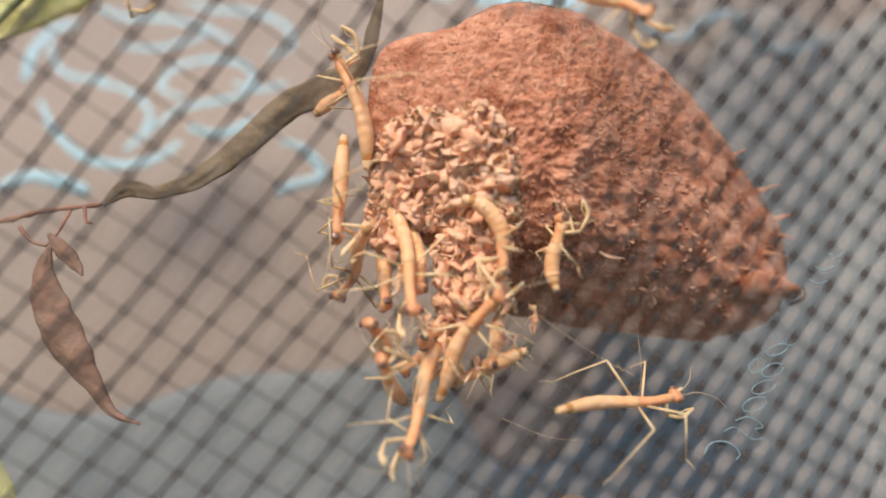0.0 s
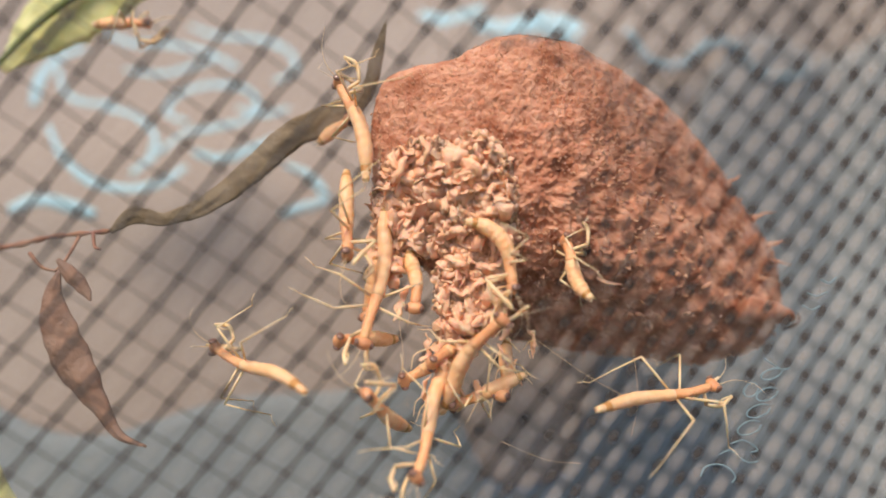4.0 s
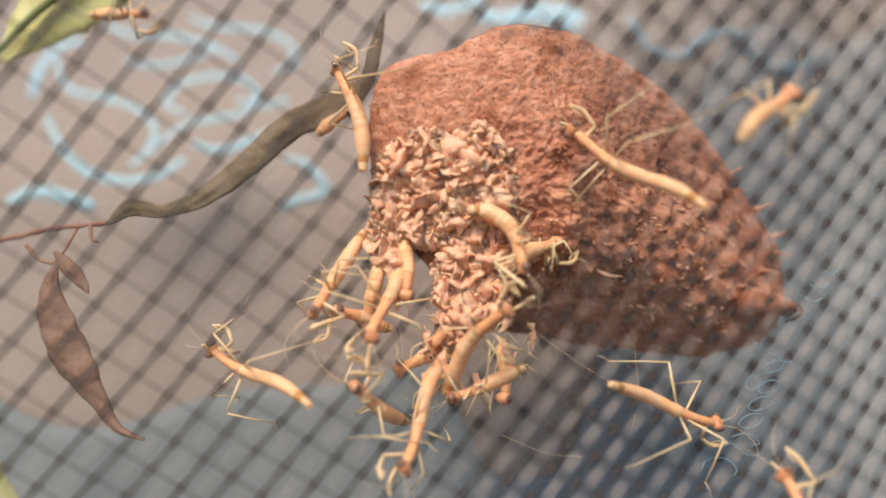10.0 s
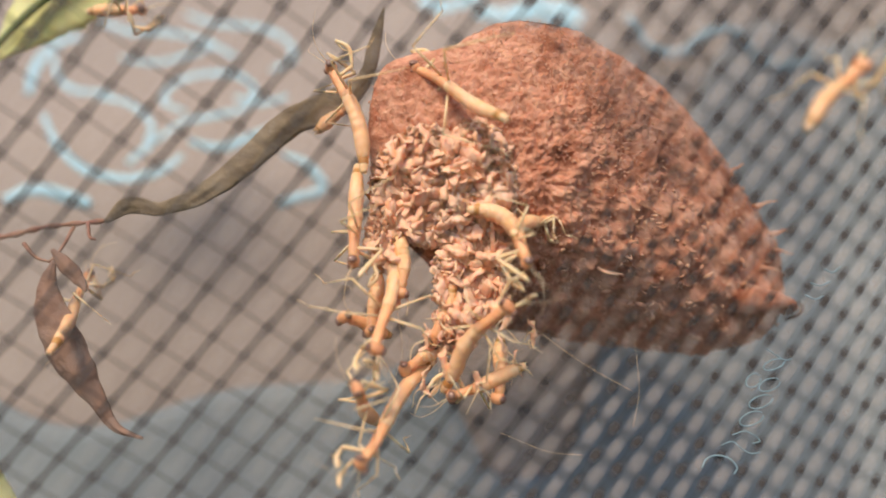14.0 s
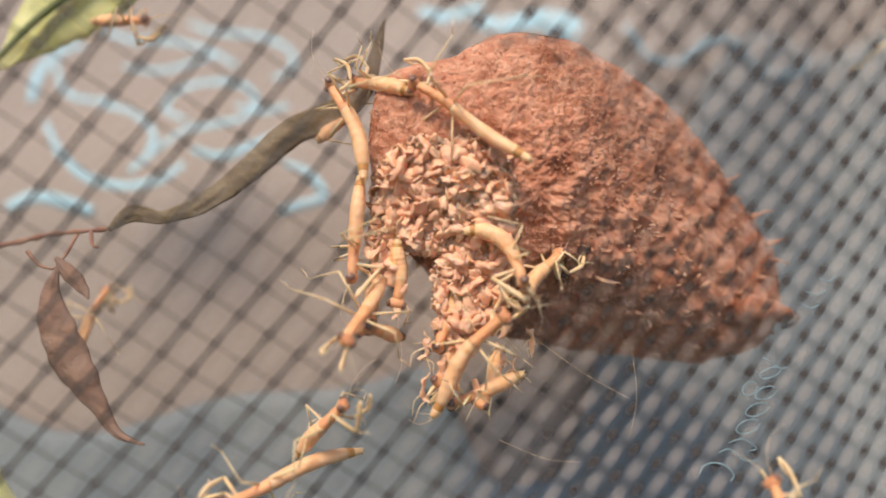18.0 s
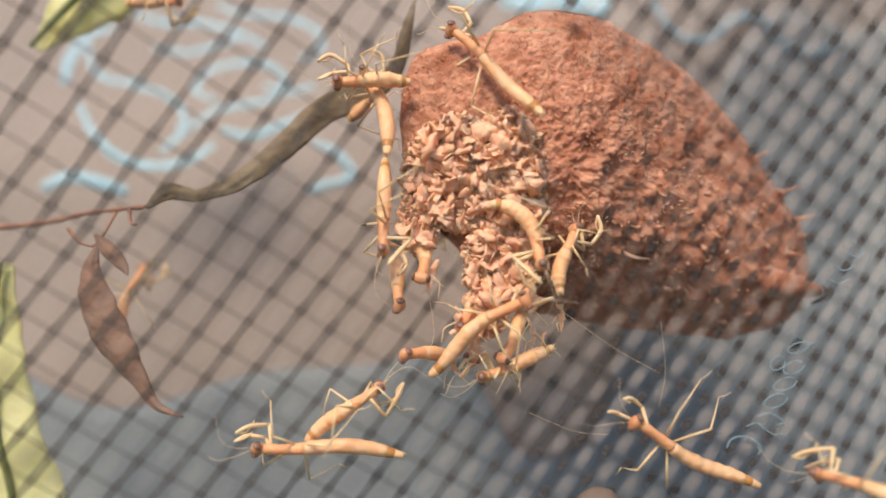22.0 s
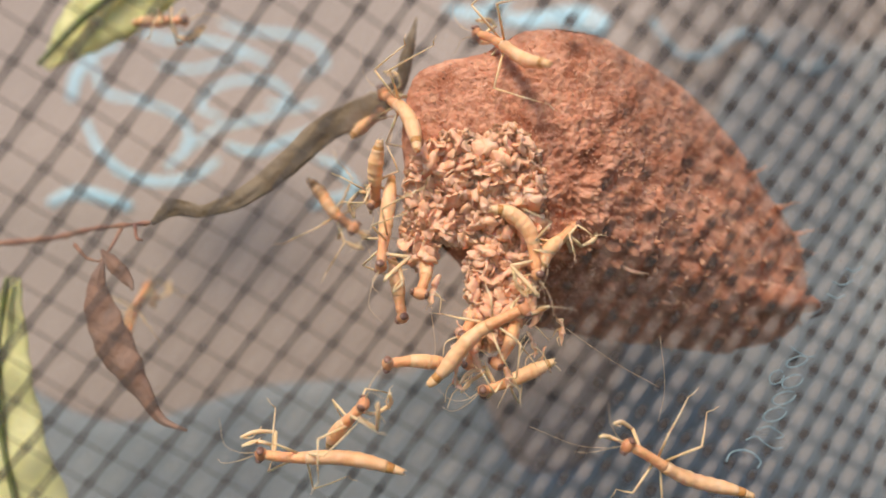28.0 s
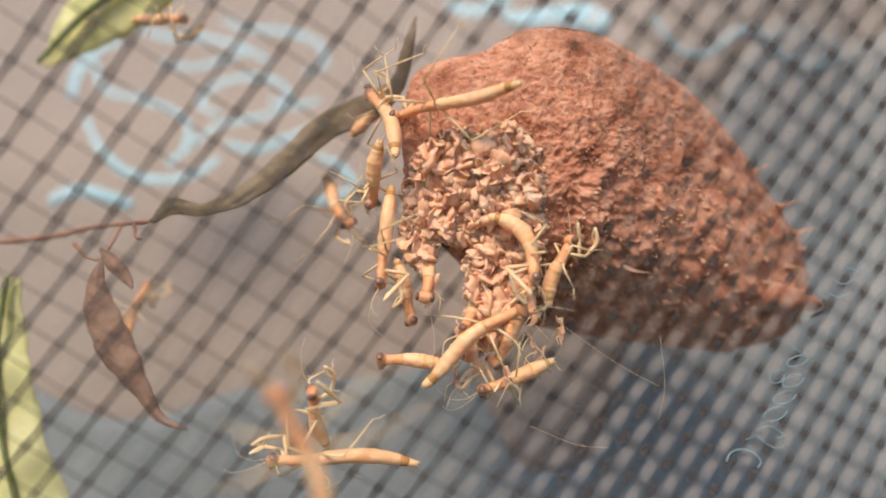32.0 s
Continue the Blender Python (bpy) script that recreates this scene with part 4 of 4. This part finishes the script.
    climbing.go([(0, -6.26, -3.46, -3.48, 0.62, 46.0), (1.5, -6.68, -4.93, -4.18, -0.24, 46.0), (2, -7.00, -5.81, -4.53, -0.87, 46.0),
        (2.5, -9.51, -6.09, -4.44, -4.24, 45.0), (4.5, -13.42, -4.52, -7.06, -6.57, 44.0),
        (6, -13.45, -4.61, -6.48, -6.89, 44.0), (9, -13.12, -5.14, -6.43, -7.55, 44.0), (11, -13.08, -5.09, -6.64, -7.39, 44.0),
        (11.8, -13.09, -5.26, -6.59, -7.35, 44.0), (12, -12.94, -5.31, -6.47, -7.57, 44.0),
        (12.2, -15.35, -0.76, -9.34, -7.33, 44.0), (12.5, -17.45, -0.15, -12.94, -6.58, 44.0),
        (13, -18.47, 2.86, -18.53, -4.15, 44.0), (13.4, -20.71, 2.46, -17.72, -2.32, 44.0),
        (13.7, -21.09, 0.15, -19.54, -3.55, 45.5), (14.5, -22.28, -2.34, -21.60, -5.41, 50.5),
        (16.5, -22.31, -2.47, -22.31, -5.64, 52.0), (32, -22.36, -2.87, -22.21, -5.99, 52.0)])
    curled.go([(0, 3.09, -2.20, 1.04, 1.96, 43.6), (13, 4.38, -0.80, 1.42, 2.34, 43.6), (19, 4.13, -1.41, 1.11, 1.55, 43.6),
        (22, 3.58, -1.73, 0.94, 1.79, 43.6), (28, 3.43, -1.53, 0.92, 2.41, 43.6), (32, 3.21, -1.70, 0.89, 1.89, 43.6)])
    wriggling.go([(0, 6.48, 1.24, 6.09, -2.85, 44.8), (1.5, 6.61, 1.29, 5.69, -2.37, 44.8), (2, 6.33, 1.37, 3.71, -0.90, 44.8),
        (2.5, 6.18, 1.31, 4.64, -1.76, 44.8), (4.5, 6.81, 1.27, 8.41, -1.51, 44.8), (5, 6.45, 1.64, 7.70, 0.40, 44.8),
        (6, 6.79, 1.17, 8.84, -2.27, 44.8), (7, 6.33, 1.41, 4.60, 0.32, 44.8), (8, 7.00, 1.01, 6.11, -2.37, 44.8),
        (9, 6.27, 0.97, 3.64, 1.12, 44.8), (10, 6.60, 0.75, 3.69, -0.66, 44.8), (11, 6.92, 0.64, 4.13, -0.52, 44.8),
        (12, 5.65, 1.59, 4.19, -0.58, 44.8), (13, 6.11, 1.40, 3.62, 0.88, 44.8), (14, 6.02, 1.83, 3.74, 0.92, 44.8),
        (16.5, 6.49, 1.01, 4.35, -1.82, 44.8), (19, 6.85, 0.50, 4.48, -2.12, 44.8), (21, 5.53, 0.22, 3.74, -2.45, 44.8),
        (22, 5.90, 0.72, 4.78, -3.02, 44.8), (23, 5.67, 1.42, 4.64, -1.66, 44.8), (24.5, 5.29, 2.76, 3.81, -0.08, 44.8),
        (25.5, 6.05, 1.61, 2.94, -0.36, 44.8), (28, 5.87, 1.58, 3.63, -1.07, 44.8), (29, 5.50, 0.99, 4.99, -1.90, 44.8),
        (31, 5.14, 0.56, 4.35, -2.76, 44.8), (32, 5.63, 0.89, 4.24, -3.00, 44.8)])
    hanging.go([(0, 3.01, -2.83, -0.23, -8.74, 43.8), (13, 3.54, -2.50, 0.12, -7.46, 43.8), (19, 3.46, -2.61, -0.49, -8.38, 43.8),
        (20, 3.72, -2.68, 0.00, -8.05, 43.8), (21, 3.14, -2.62, 1.50, -9.01, 43.8), (22, 3.05, -3.17, -2.29, -7.56, 43.8),
        (28, 2.98, -2.84, -2.49, -7.29, 43.8), (32, 2.92, -2.94, -2.69, -7.33, 43.8)])
    leading.go([(0, -1.95, -10.90, 0.42, -4.90, 44.0), (6, -1.47, -11.07, 0.87, -4.84, 44.0), (9, -2.11, -10.86, 0.55, -4.97, 44.0),
        (13, -1.46, -11.01, 0.48, -5.34, 44.0), (13.5, -1.23, -11.10, 0.20, -5.58, 44.0),
        (14, -4.25, -10.55, -0.43, -6.02, 44.0), (14.5, -7.96, -11.80, -2.63, -7.37, 44.0),
        (16.5, -11.13, -12.41, -4.47, -10.51, 44.0), (17, -11.44, -12.32, -4.57, -10.45, 44.0),
        (19, -11.22, -12.44, -4.28, -10.73, 44.0), (21, -11.69, -11.55, -3.74, -11.90, 44.0),
        (22, -11.95, -11.24, -3.84, -12.03, 44.0), (23, -11.87, -11.39, -3.95, -12.13, 44.0),
        (28, -12.06, -10.96, -3.87, -12.04, 44.0), (32, -11.19, -11.16, -3.11, -11.82, 44.0)])
    following.go([(0, -3.05, -5.96, -1.98, -9.17, 44.2), (6, -4.26, -6.58, -1.95, -9.27, 44.2), (9, -4.45, -6.46, -2.07, -9.19, 44.2),
        (13, -4.98, -6.74, -1.20, -9.26, 44.2), (13.5, -4.90, -6.78, -1.36, -9.14, 44.2), (14, -4.27, -6.62, -3.55, -9.46, 44.2),
        (14.5, -4.32, -7.67, -5.90, -10.18, 44.2), (16.5, -4.43, -7.44, -8.27, -10.61, 44.2),
        (19, -5.21, -7.39, -7.73, -10.78, 44.2), (21, -4.80, -7.98, -9.09, -11.00, 44.2),
        (22, -4.78, -8.09, -9.10, -11.12, 44.2), (28, -5.67, -7.95, -8.30, -11.09, 44.2),
        (31, -7.83, -7.59, -8.03, -11.34, 44.2), (32, -8.50, -7.23, -8.35, -11.16, 44.2)])
    reaching.go([(0, 13.11, -8.78, 5.85, -8.84, 44.6), (2, 13.09, -8.72, 5.74, -8.73, 44.6), (2.5, 11.64, -7.61, 4.77, -6.94, 44.6),
        (4.5, 16.61, -6.52, 9.00, -7.87, 44.6), (6, 17.50, -6.31, 9.45, -7.80, 44.6), (7, 17.72, -6.43, 9.68, -7.58, 44.6),
        (8, 15.78, -8.88, 8.49, -7.12, 44.6), (9, 15.68, -8.94, 8.54, -7.02, 44.6), (10, 15.50, -9.45, 8.68, -6.61, 44.6),
        (11, 14.64, -7.86, 7.56, -6.42, 44.6), (11.2, 13.40, -4.40, 7.19, -7.13, 44.6), (11.5, 12.63, -3.94, 7.06, -7.45, 44.6),
        (11.7, 9.51, 1.65, 8.34, -5.36, 43.0), (11.9, 8.05, 3.42, 9.19, -4.14, 42.0), (12.1, 5.02, 6.47, 7.90, -0.08, 41.5),
        (12.3, 3.24, 9.41, 6.67, 3.70, 42.0), (12.5, 2.83, 11.43, 4.59, 5.13, 43.0), (13, 1.00, 11.89, 3.66, 6.87, 43.5),
        (13.6, -0.10, 12.52, 2.32, 7.33, 43.5), (14, -1.60, 10.30, 3.19, 6.57, 43.5), (14.5, -1.77, 10.09, 3.82, 5.91, 43.5),
        (16.5, -1.84, 10.02, 4.44, 5.57, 43.5), (19, -1.74, 9.82, 4.65, 5.15, 43.5), (21, -1.85, 9.75, 4.75, 5.27, 43.5),
        (21.6, -1.94, 9.16, 4.57, 4.73, 43.5), (22, -1.33, 11.78, 3.57, 6.32, 43.5), (22.5, 1.06, 13.13, 2.89, 7.93, 44.0),
        (23, 1.12, 13.22, 2.88, 8.08, 44.0), (23.5, 1.24, 13.78, 3.07, 7.96, 44.0), (24.5, -0.44, 13.55, 2.82, 9.62, 44.0),
        (25.5, 0.04, 13.52, 3.54, 9.87, 44.0), (28, 0.17, 12.96, 3.80, 9.63, 44.0), (30, -0.05, 13.11, 3.65, 9.67, 44.0),
        (30.6, -1.11, 13.39, 2.91, 9.94, 44.0), (30.9, -4.17, 8.35, 1.36, 10.75, 43.5), (31.1, -4.44, 7.66, 2.39, 8.52, 43.0),
        (32, -4.47, 7.56, 2.45, 8.61, 43.0)])
    crossing.go([(0, 31.15, -3.99, 38.13, -5.11, 41.5), (7.4, 32.48, -1.57, 39.72, -2.72, 41.5), (7.7, 19.85, -0.19, 22.41, -3.07, 41.5),
        (7.8, 18.36, 2.51, 18.89, -2.10, 41.5), (7.9, 5.81, 4.60, 13.27, 2.82, 41.5), (8, 3.08, 4.24, 11.50, 2.16, 41.5),
        (8.5, 4.51, 3.92, 11.64, 1.93, 41.5), (8.8, 6.54, 6.11, 13.12, 2.53, 41.5), (9, 7.48, 6.97, 13.56, 2.45, 41.5),
        (9.5, 6.86, 7.15, 12.78, 2.51, 41.5), (11, 6.85, 5.84, 12.12, 1.84, 41.5), (11.4, 4.16, 4.91, 11.21, 3.22, 41.5),
        (11.8, 4.17, 4.78, 10.09, 3.23, 41.5), (11.9, 1.18, 8.94, 8.12, 4.37, 41.5), (12, -11.07, -2.73, -7.12, -7.08, 40.0),
        (12.15, -13.12, 0.40, -9.85, -3.41, 40.0), (12.3, -14.77, 3.12, -11.76, 0.40, 40.0),
        (12.4, -16.41, 5.58, -14.77, 2.85, 40.0), (12.6, -18.59, 8.82, -17.23, 6.10, 40.0),
        (12.9, -26.72, 16.07, -24.00, 13.35, 40.0), (32, -38.86, 21.74, -35.88, 18.79, 40.0)])
    scurrying.go([(0, 18.78, -17.92, 24.02, -18.45, 39.0), (11.3, 13.72, -13.37, 19.00, -13.63, 39.0),
        (11.5, 8.42, -11.07, 14.50, -11.33, 39.0), (11.6, 4.06, -9.75, 10.14, -11.27, 39.0),
        (11.7, -3.49, -9.83, 2.87, -11.15, 39.0), (11.8, -9.06, -9.57, -3.22, -11.07, 39.0),
        (11.9, -13.78, -8.43, -8.39, -10.54, 39.0), (12, -18.36, -6.52, -13.96, -10.36, 39.0),
        (12.1, -21.82, -4.13, -18.09, -8.64, 39.0), (12.3, -31.42, 0.64, -26.08, -3.07, 39.0),
        (32, -43.73, 4.21, -37.88, 0.22, 39.0)])
    blurred_corner.go([(0, 15.63, -15.29, 16.03, -21.06, 39.0), (8, 15.98, -12.96, 16.35, -18.79, 39.0),
        (9, 17.22, -10.26, 17.66, -16.13, 39.0), (11, 16.64, -11.02, 17.03, -16.78, 39.0),
        (11.8, 17.16, -10.07, 17.42, -15.75, 39.0), (13, 16.61, -10.29, 17.03, -16.11, 39.0),
        (13.4, 17.37, -7.32, 18.17, -12.08, 39.0), (13.6, 19.63, -3.58, 17.91, -10.72, 39.0),
        (13.9, 22.72, -1.41, 21.37, -8.02, 39.0), (14.4, 26.87, -1.01, 26.33, -7.34, 39.0),
        (17.6, 17.60, -13.15, 16.51, -19.00, 39.0), (18, 16.55, -10.76, 15.73, -16.40, 39.0),
        (18.5, 20.07, -8.75, 24.68, -9.95, 39.0), (21, 19.59, -9.22, 23.97, -10.48, 39.0),
        (21.5, 19.26, -10.28, 23.79, -11.60, 39.0), (22, 17.35, -11.98, 22.17, -12.98, 39.0),
        (22.6, 17.88, -15.14, 23.19, -16.17, 39.0), (32, 20.62, -23.17, 25.94, -24.16, 39.0)])
    edge.go([(0, 24.89, 11.60, 22.45, 8.67, 36.5), (9.6, 26.00, 13.79, 23.41, 10.71, 36.5), (9.95, 15.98, 7.44, 12.85, 4.99, 36.5),
        (10.1, 16.17, 7.45, 13.06, 5.01, 36.5), (10.4, 18.96, 8.67, 15.98, 5.75, 36.5), (13, 18.84, 8.44, 15.87, 5.42, 36.5),
        (16.9, 19.19, 9.14, 16.16, 5.99, 36.5), (17.2, 22.13, 10.27, 19.60, 7.24, 36.5), (32, 24.46, 12.87, 21.94, 9.83, 36.5)])
    top_right.go([(0, 9.85, 10.24, 5.91, 12.42, 40.5), (2, 9.92, 10.40, 5.87, 12.64, 40.5), (2.5, 9.38, 11.81, 5.75, 14.62, 40.5),
        (4, 11.14, 16.58, 7.21, 19.41, 40.5), (16.6, 10.18, 14.21, 6.31, 16.97, 40.5), (17, 12.09, 10.47, 15.59, 11.32, 40.5),
        (17.2, 15.57, 9.09, 18.65, 7.98, 40.5), (17.5, 20.57, 4.66, 23.91, 2.99, 40.5), (18, 27.01, 2.40, 30.63, 1.01, 40.5),
        (32, 29.76, 1.84, 33.86, 0.43, 40.5)])
    near.go([(0, -3.17, -18.24, -1.63, -25.05, 29.0), (30.8, -4.20, -14.66, -2.55, -21.90, 29.0),
        (31.1, -3.77, -8.59, -1.70, -15.43, 29.0), (31.2, -4.40, -6.19, -2.53, -13.36, 29.0),
        (31.3, -6.72, -5.04, -4.21, -12.54, 29.0), (31.5, -7.33, -4.86, -5.28, -12.54, 29.0),
        (32, -7.34, -4.88, -5.28, -12.49, 29.0)])
    leaf_top.go([(28, -18.43, 15.11, -22.16, 15.14, 52.0)])
    behind.go([(13, -5.28, 8.67, -7.44, 7.18, 49.0)])
    below.go([(28, 0.22, -7.76, 4.51, -6.09, 45.2)])
    side.go([(0, -3.90, -4.29, -2.83, -6.73, 45.5), (4.5, -6.05, -4.04, -2.61, -4.04, 45.5), (6, -6.30, -3.50, -2.65, -3.81, 45.5),
        (9, -6.04, -2.80, -2.83, -3.96, 45.5), (13, -5.52, -3.21, -2.90, -4.66, 45.5), (18, -4.40, -3.47, -2.16, -4.31, 45.5),
        (20, -3.17, -6.05, -0.38, -6.88, 45.5), (21, -3.47, -6.12, -0.78, -6.96, 45.5), (22, -3.94, -6.31, -1.30, -6.68, 45.5),
        (28, -5.14, -6.15, -1.37, -6.21, 45.5), (32, -5.48, -6.07, -1.50, -6.25, 45.5)])
    short.go([(0, -2.84, -3.84, -3.39, -0.62, 45.6), (6, -4.41, -3.12, -3.69, 0.69, 45.6), (13, -3.83, -4.61, -3.46, -0.90, 45.6),
        (19, -3.59, -3.65, -4.12, -1.05, 45.6), (21, -3.47, -3.72, -3.86, -1.18, 45.6), (22, -3.88, -3.93, -4.49, -1.07, 45.6),
        (28, -3.85, -3.91, -4.69, -0.21, 45.6), (32, -3.27, -4.12, -4.39, -0.43, 45.6)])
    drooping.go([(0, -1.29, -3.05, -1.59, 0.59, 45.2), (13, -2.27, -2.42, -2.21, 1.26, 45.2), (19, -2.54, -2.64, -2.42, 1.20, 45.2),
        (21, -3.06, -2.46, -2.19, 0.72, 45.2), (22, -2.87, -2.48, -2.87, 0.52, 45.2), (28, -3.06, -2.54, -2.73, 0.65, 45.2),
        (32, -2.70, -2.81, -2.70, 0.53, 45.2)])
    emerging.go([(0, -0.79, 7.92, 3.48, 7.20, 53.0), (16.5, -1.48, 9.89, 2.77, 9.19, 52.0), (17.5, -4.31, 10.70, -0.69, 9.71, 48.0),
        (19, -5.63, 9.82, -2.15, 8.58, 45.7), (21, -5.63, 9.76, -2.20, 8.63, 45.7), (21.5, -6.57, 8.70, -3.30, 8.67, 45.7),
        (22, -7.79, 8.78, -3.45, 8.63, 45.0), (22.7, -7.38, 6.46, -3.76, 8.48, 45.0), (23, -7.39, 6.32, -3.77, 8.50, 45.0),
        (23.5, -6.46, 6.32, -5.52, 9.34, 46.0), (24.5, -6.59, 3.22, -5.69, 6.62, 45.7), (28, -5.89, 2.71, -5.21, 6.26, 45.7),
        (32, -6.01, 2.64, -5.17, 6.18, 45.7)])
    arriving.go([(0, 0.64, 0.09, 3.55, 3.36, 54.0), (25.3, -2.85, 0.57, -2.10, 4.70, 53.0), (26.5, -5.25, 0.98, -6.33, 4.95, 51.0),
        (27.5, -7.12, 1.31, -10.18, 4.61, 49.5), (32, -7.34, 1.46, -9.34, 4.85, 49.5)])
    tangled.go([(0, -1.24, -5.65, 0.68, -3.67, 45.4), (6, -0.81, -5.37, 1.63, -3.42, 45.4), (13, -0.89, -5.20, 0.65, -1.82, 45.4),
        (20, -0.32, -4.79, 0.76, -1.55, 45.4), (22, -0.83, -5.18, 0.44, -2.17, 45.4), (32, -0.70, -4.58, 0.42, -1.70, 45.4)])
    tucked.go([(0, 2.43, -7.06, 3.35, -4.15, 45.6), (6, 3.38, -7.70, 3.70, -4.38, 45.6), (13, 3.12, -8.16, 3.34, -4.61, 45.6),
        (20, 1.70, -7.91, 3.40, -4.81, 45.6), (22, 1.55, -6.95, 3.14, -3.92, 45.6), (32, 1.06, -6.51, 2.98, -3.15, 45.6)])
    lower.go([(0, -2.39, -7.22, 0.53, -5.54, 45.7), (6, -2.49, -6.30, 0.53, -5.19, 45.7), (13, -2.60, -6.17, 0.19, -5.24, 45.7),
        (17, -0.36, -7.11, 0.89, -4.29, 45.7), (20, -0.48, -5.91, 1.23, -3.42, 45.7), (22, -0.19, -6.96, 0.76, -3.77, 45.7),
        (32, -0.38, -6.21, 0.59, -3.00, 45.7)])


motions()
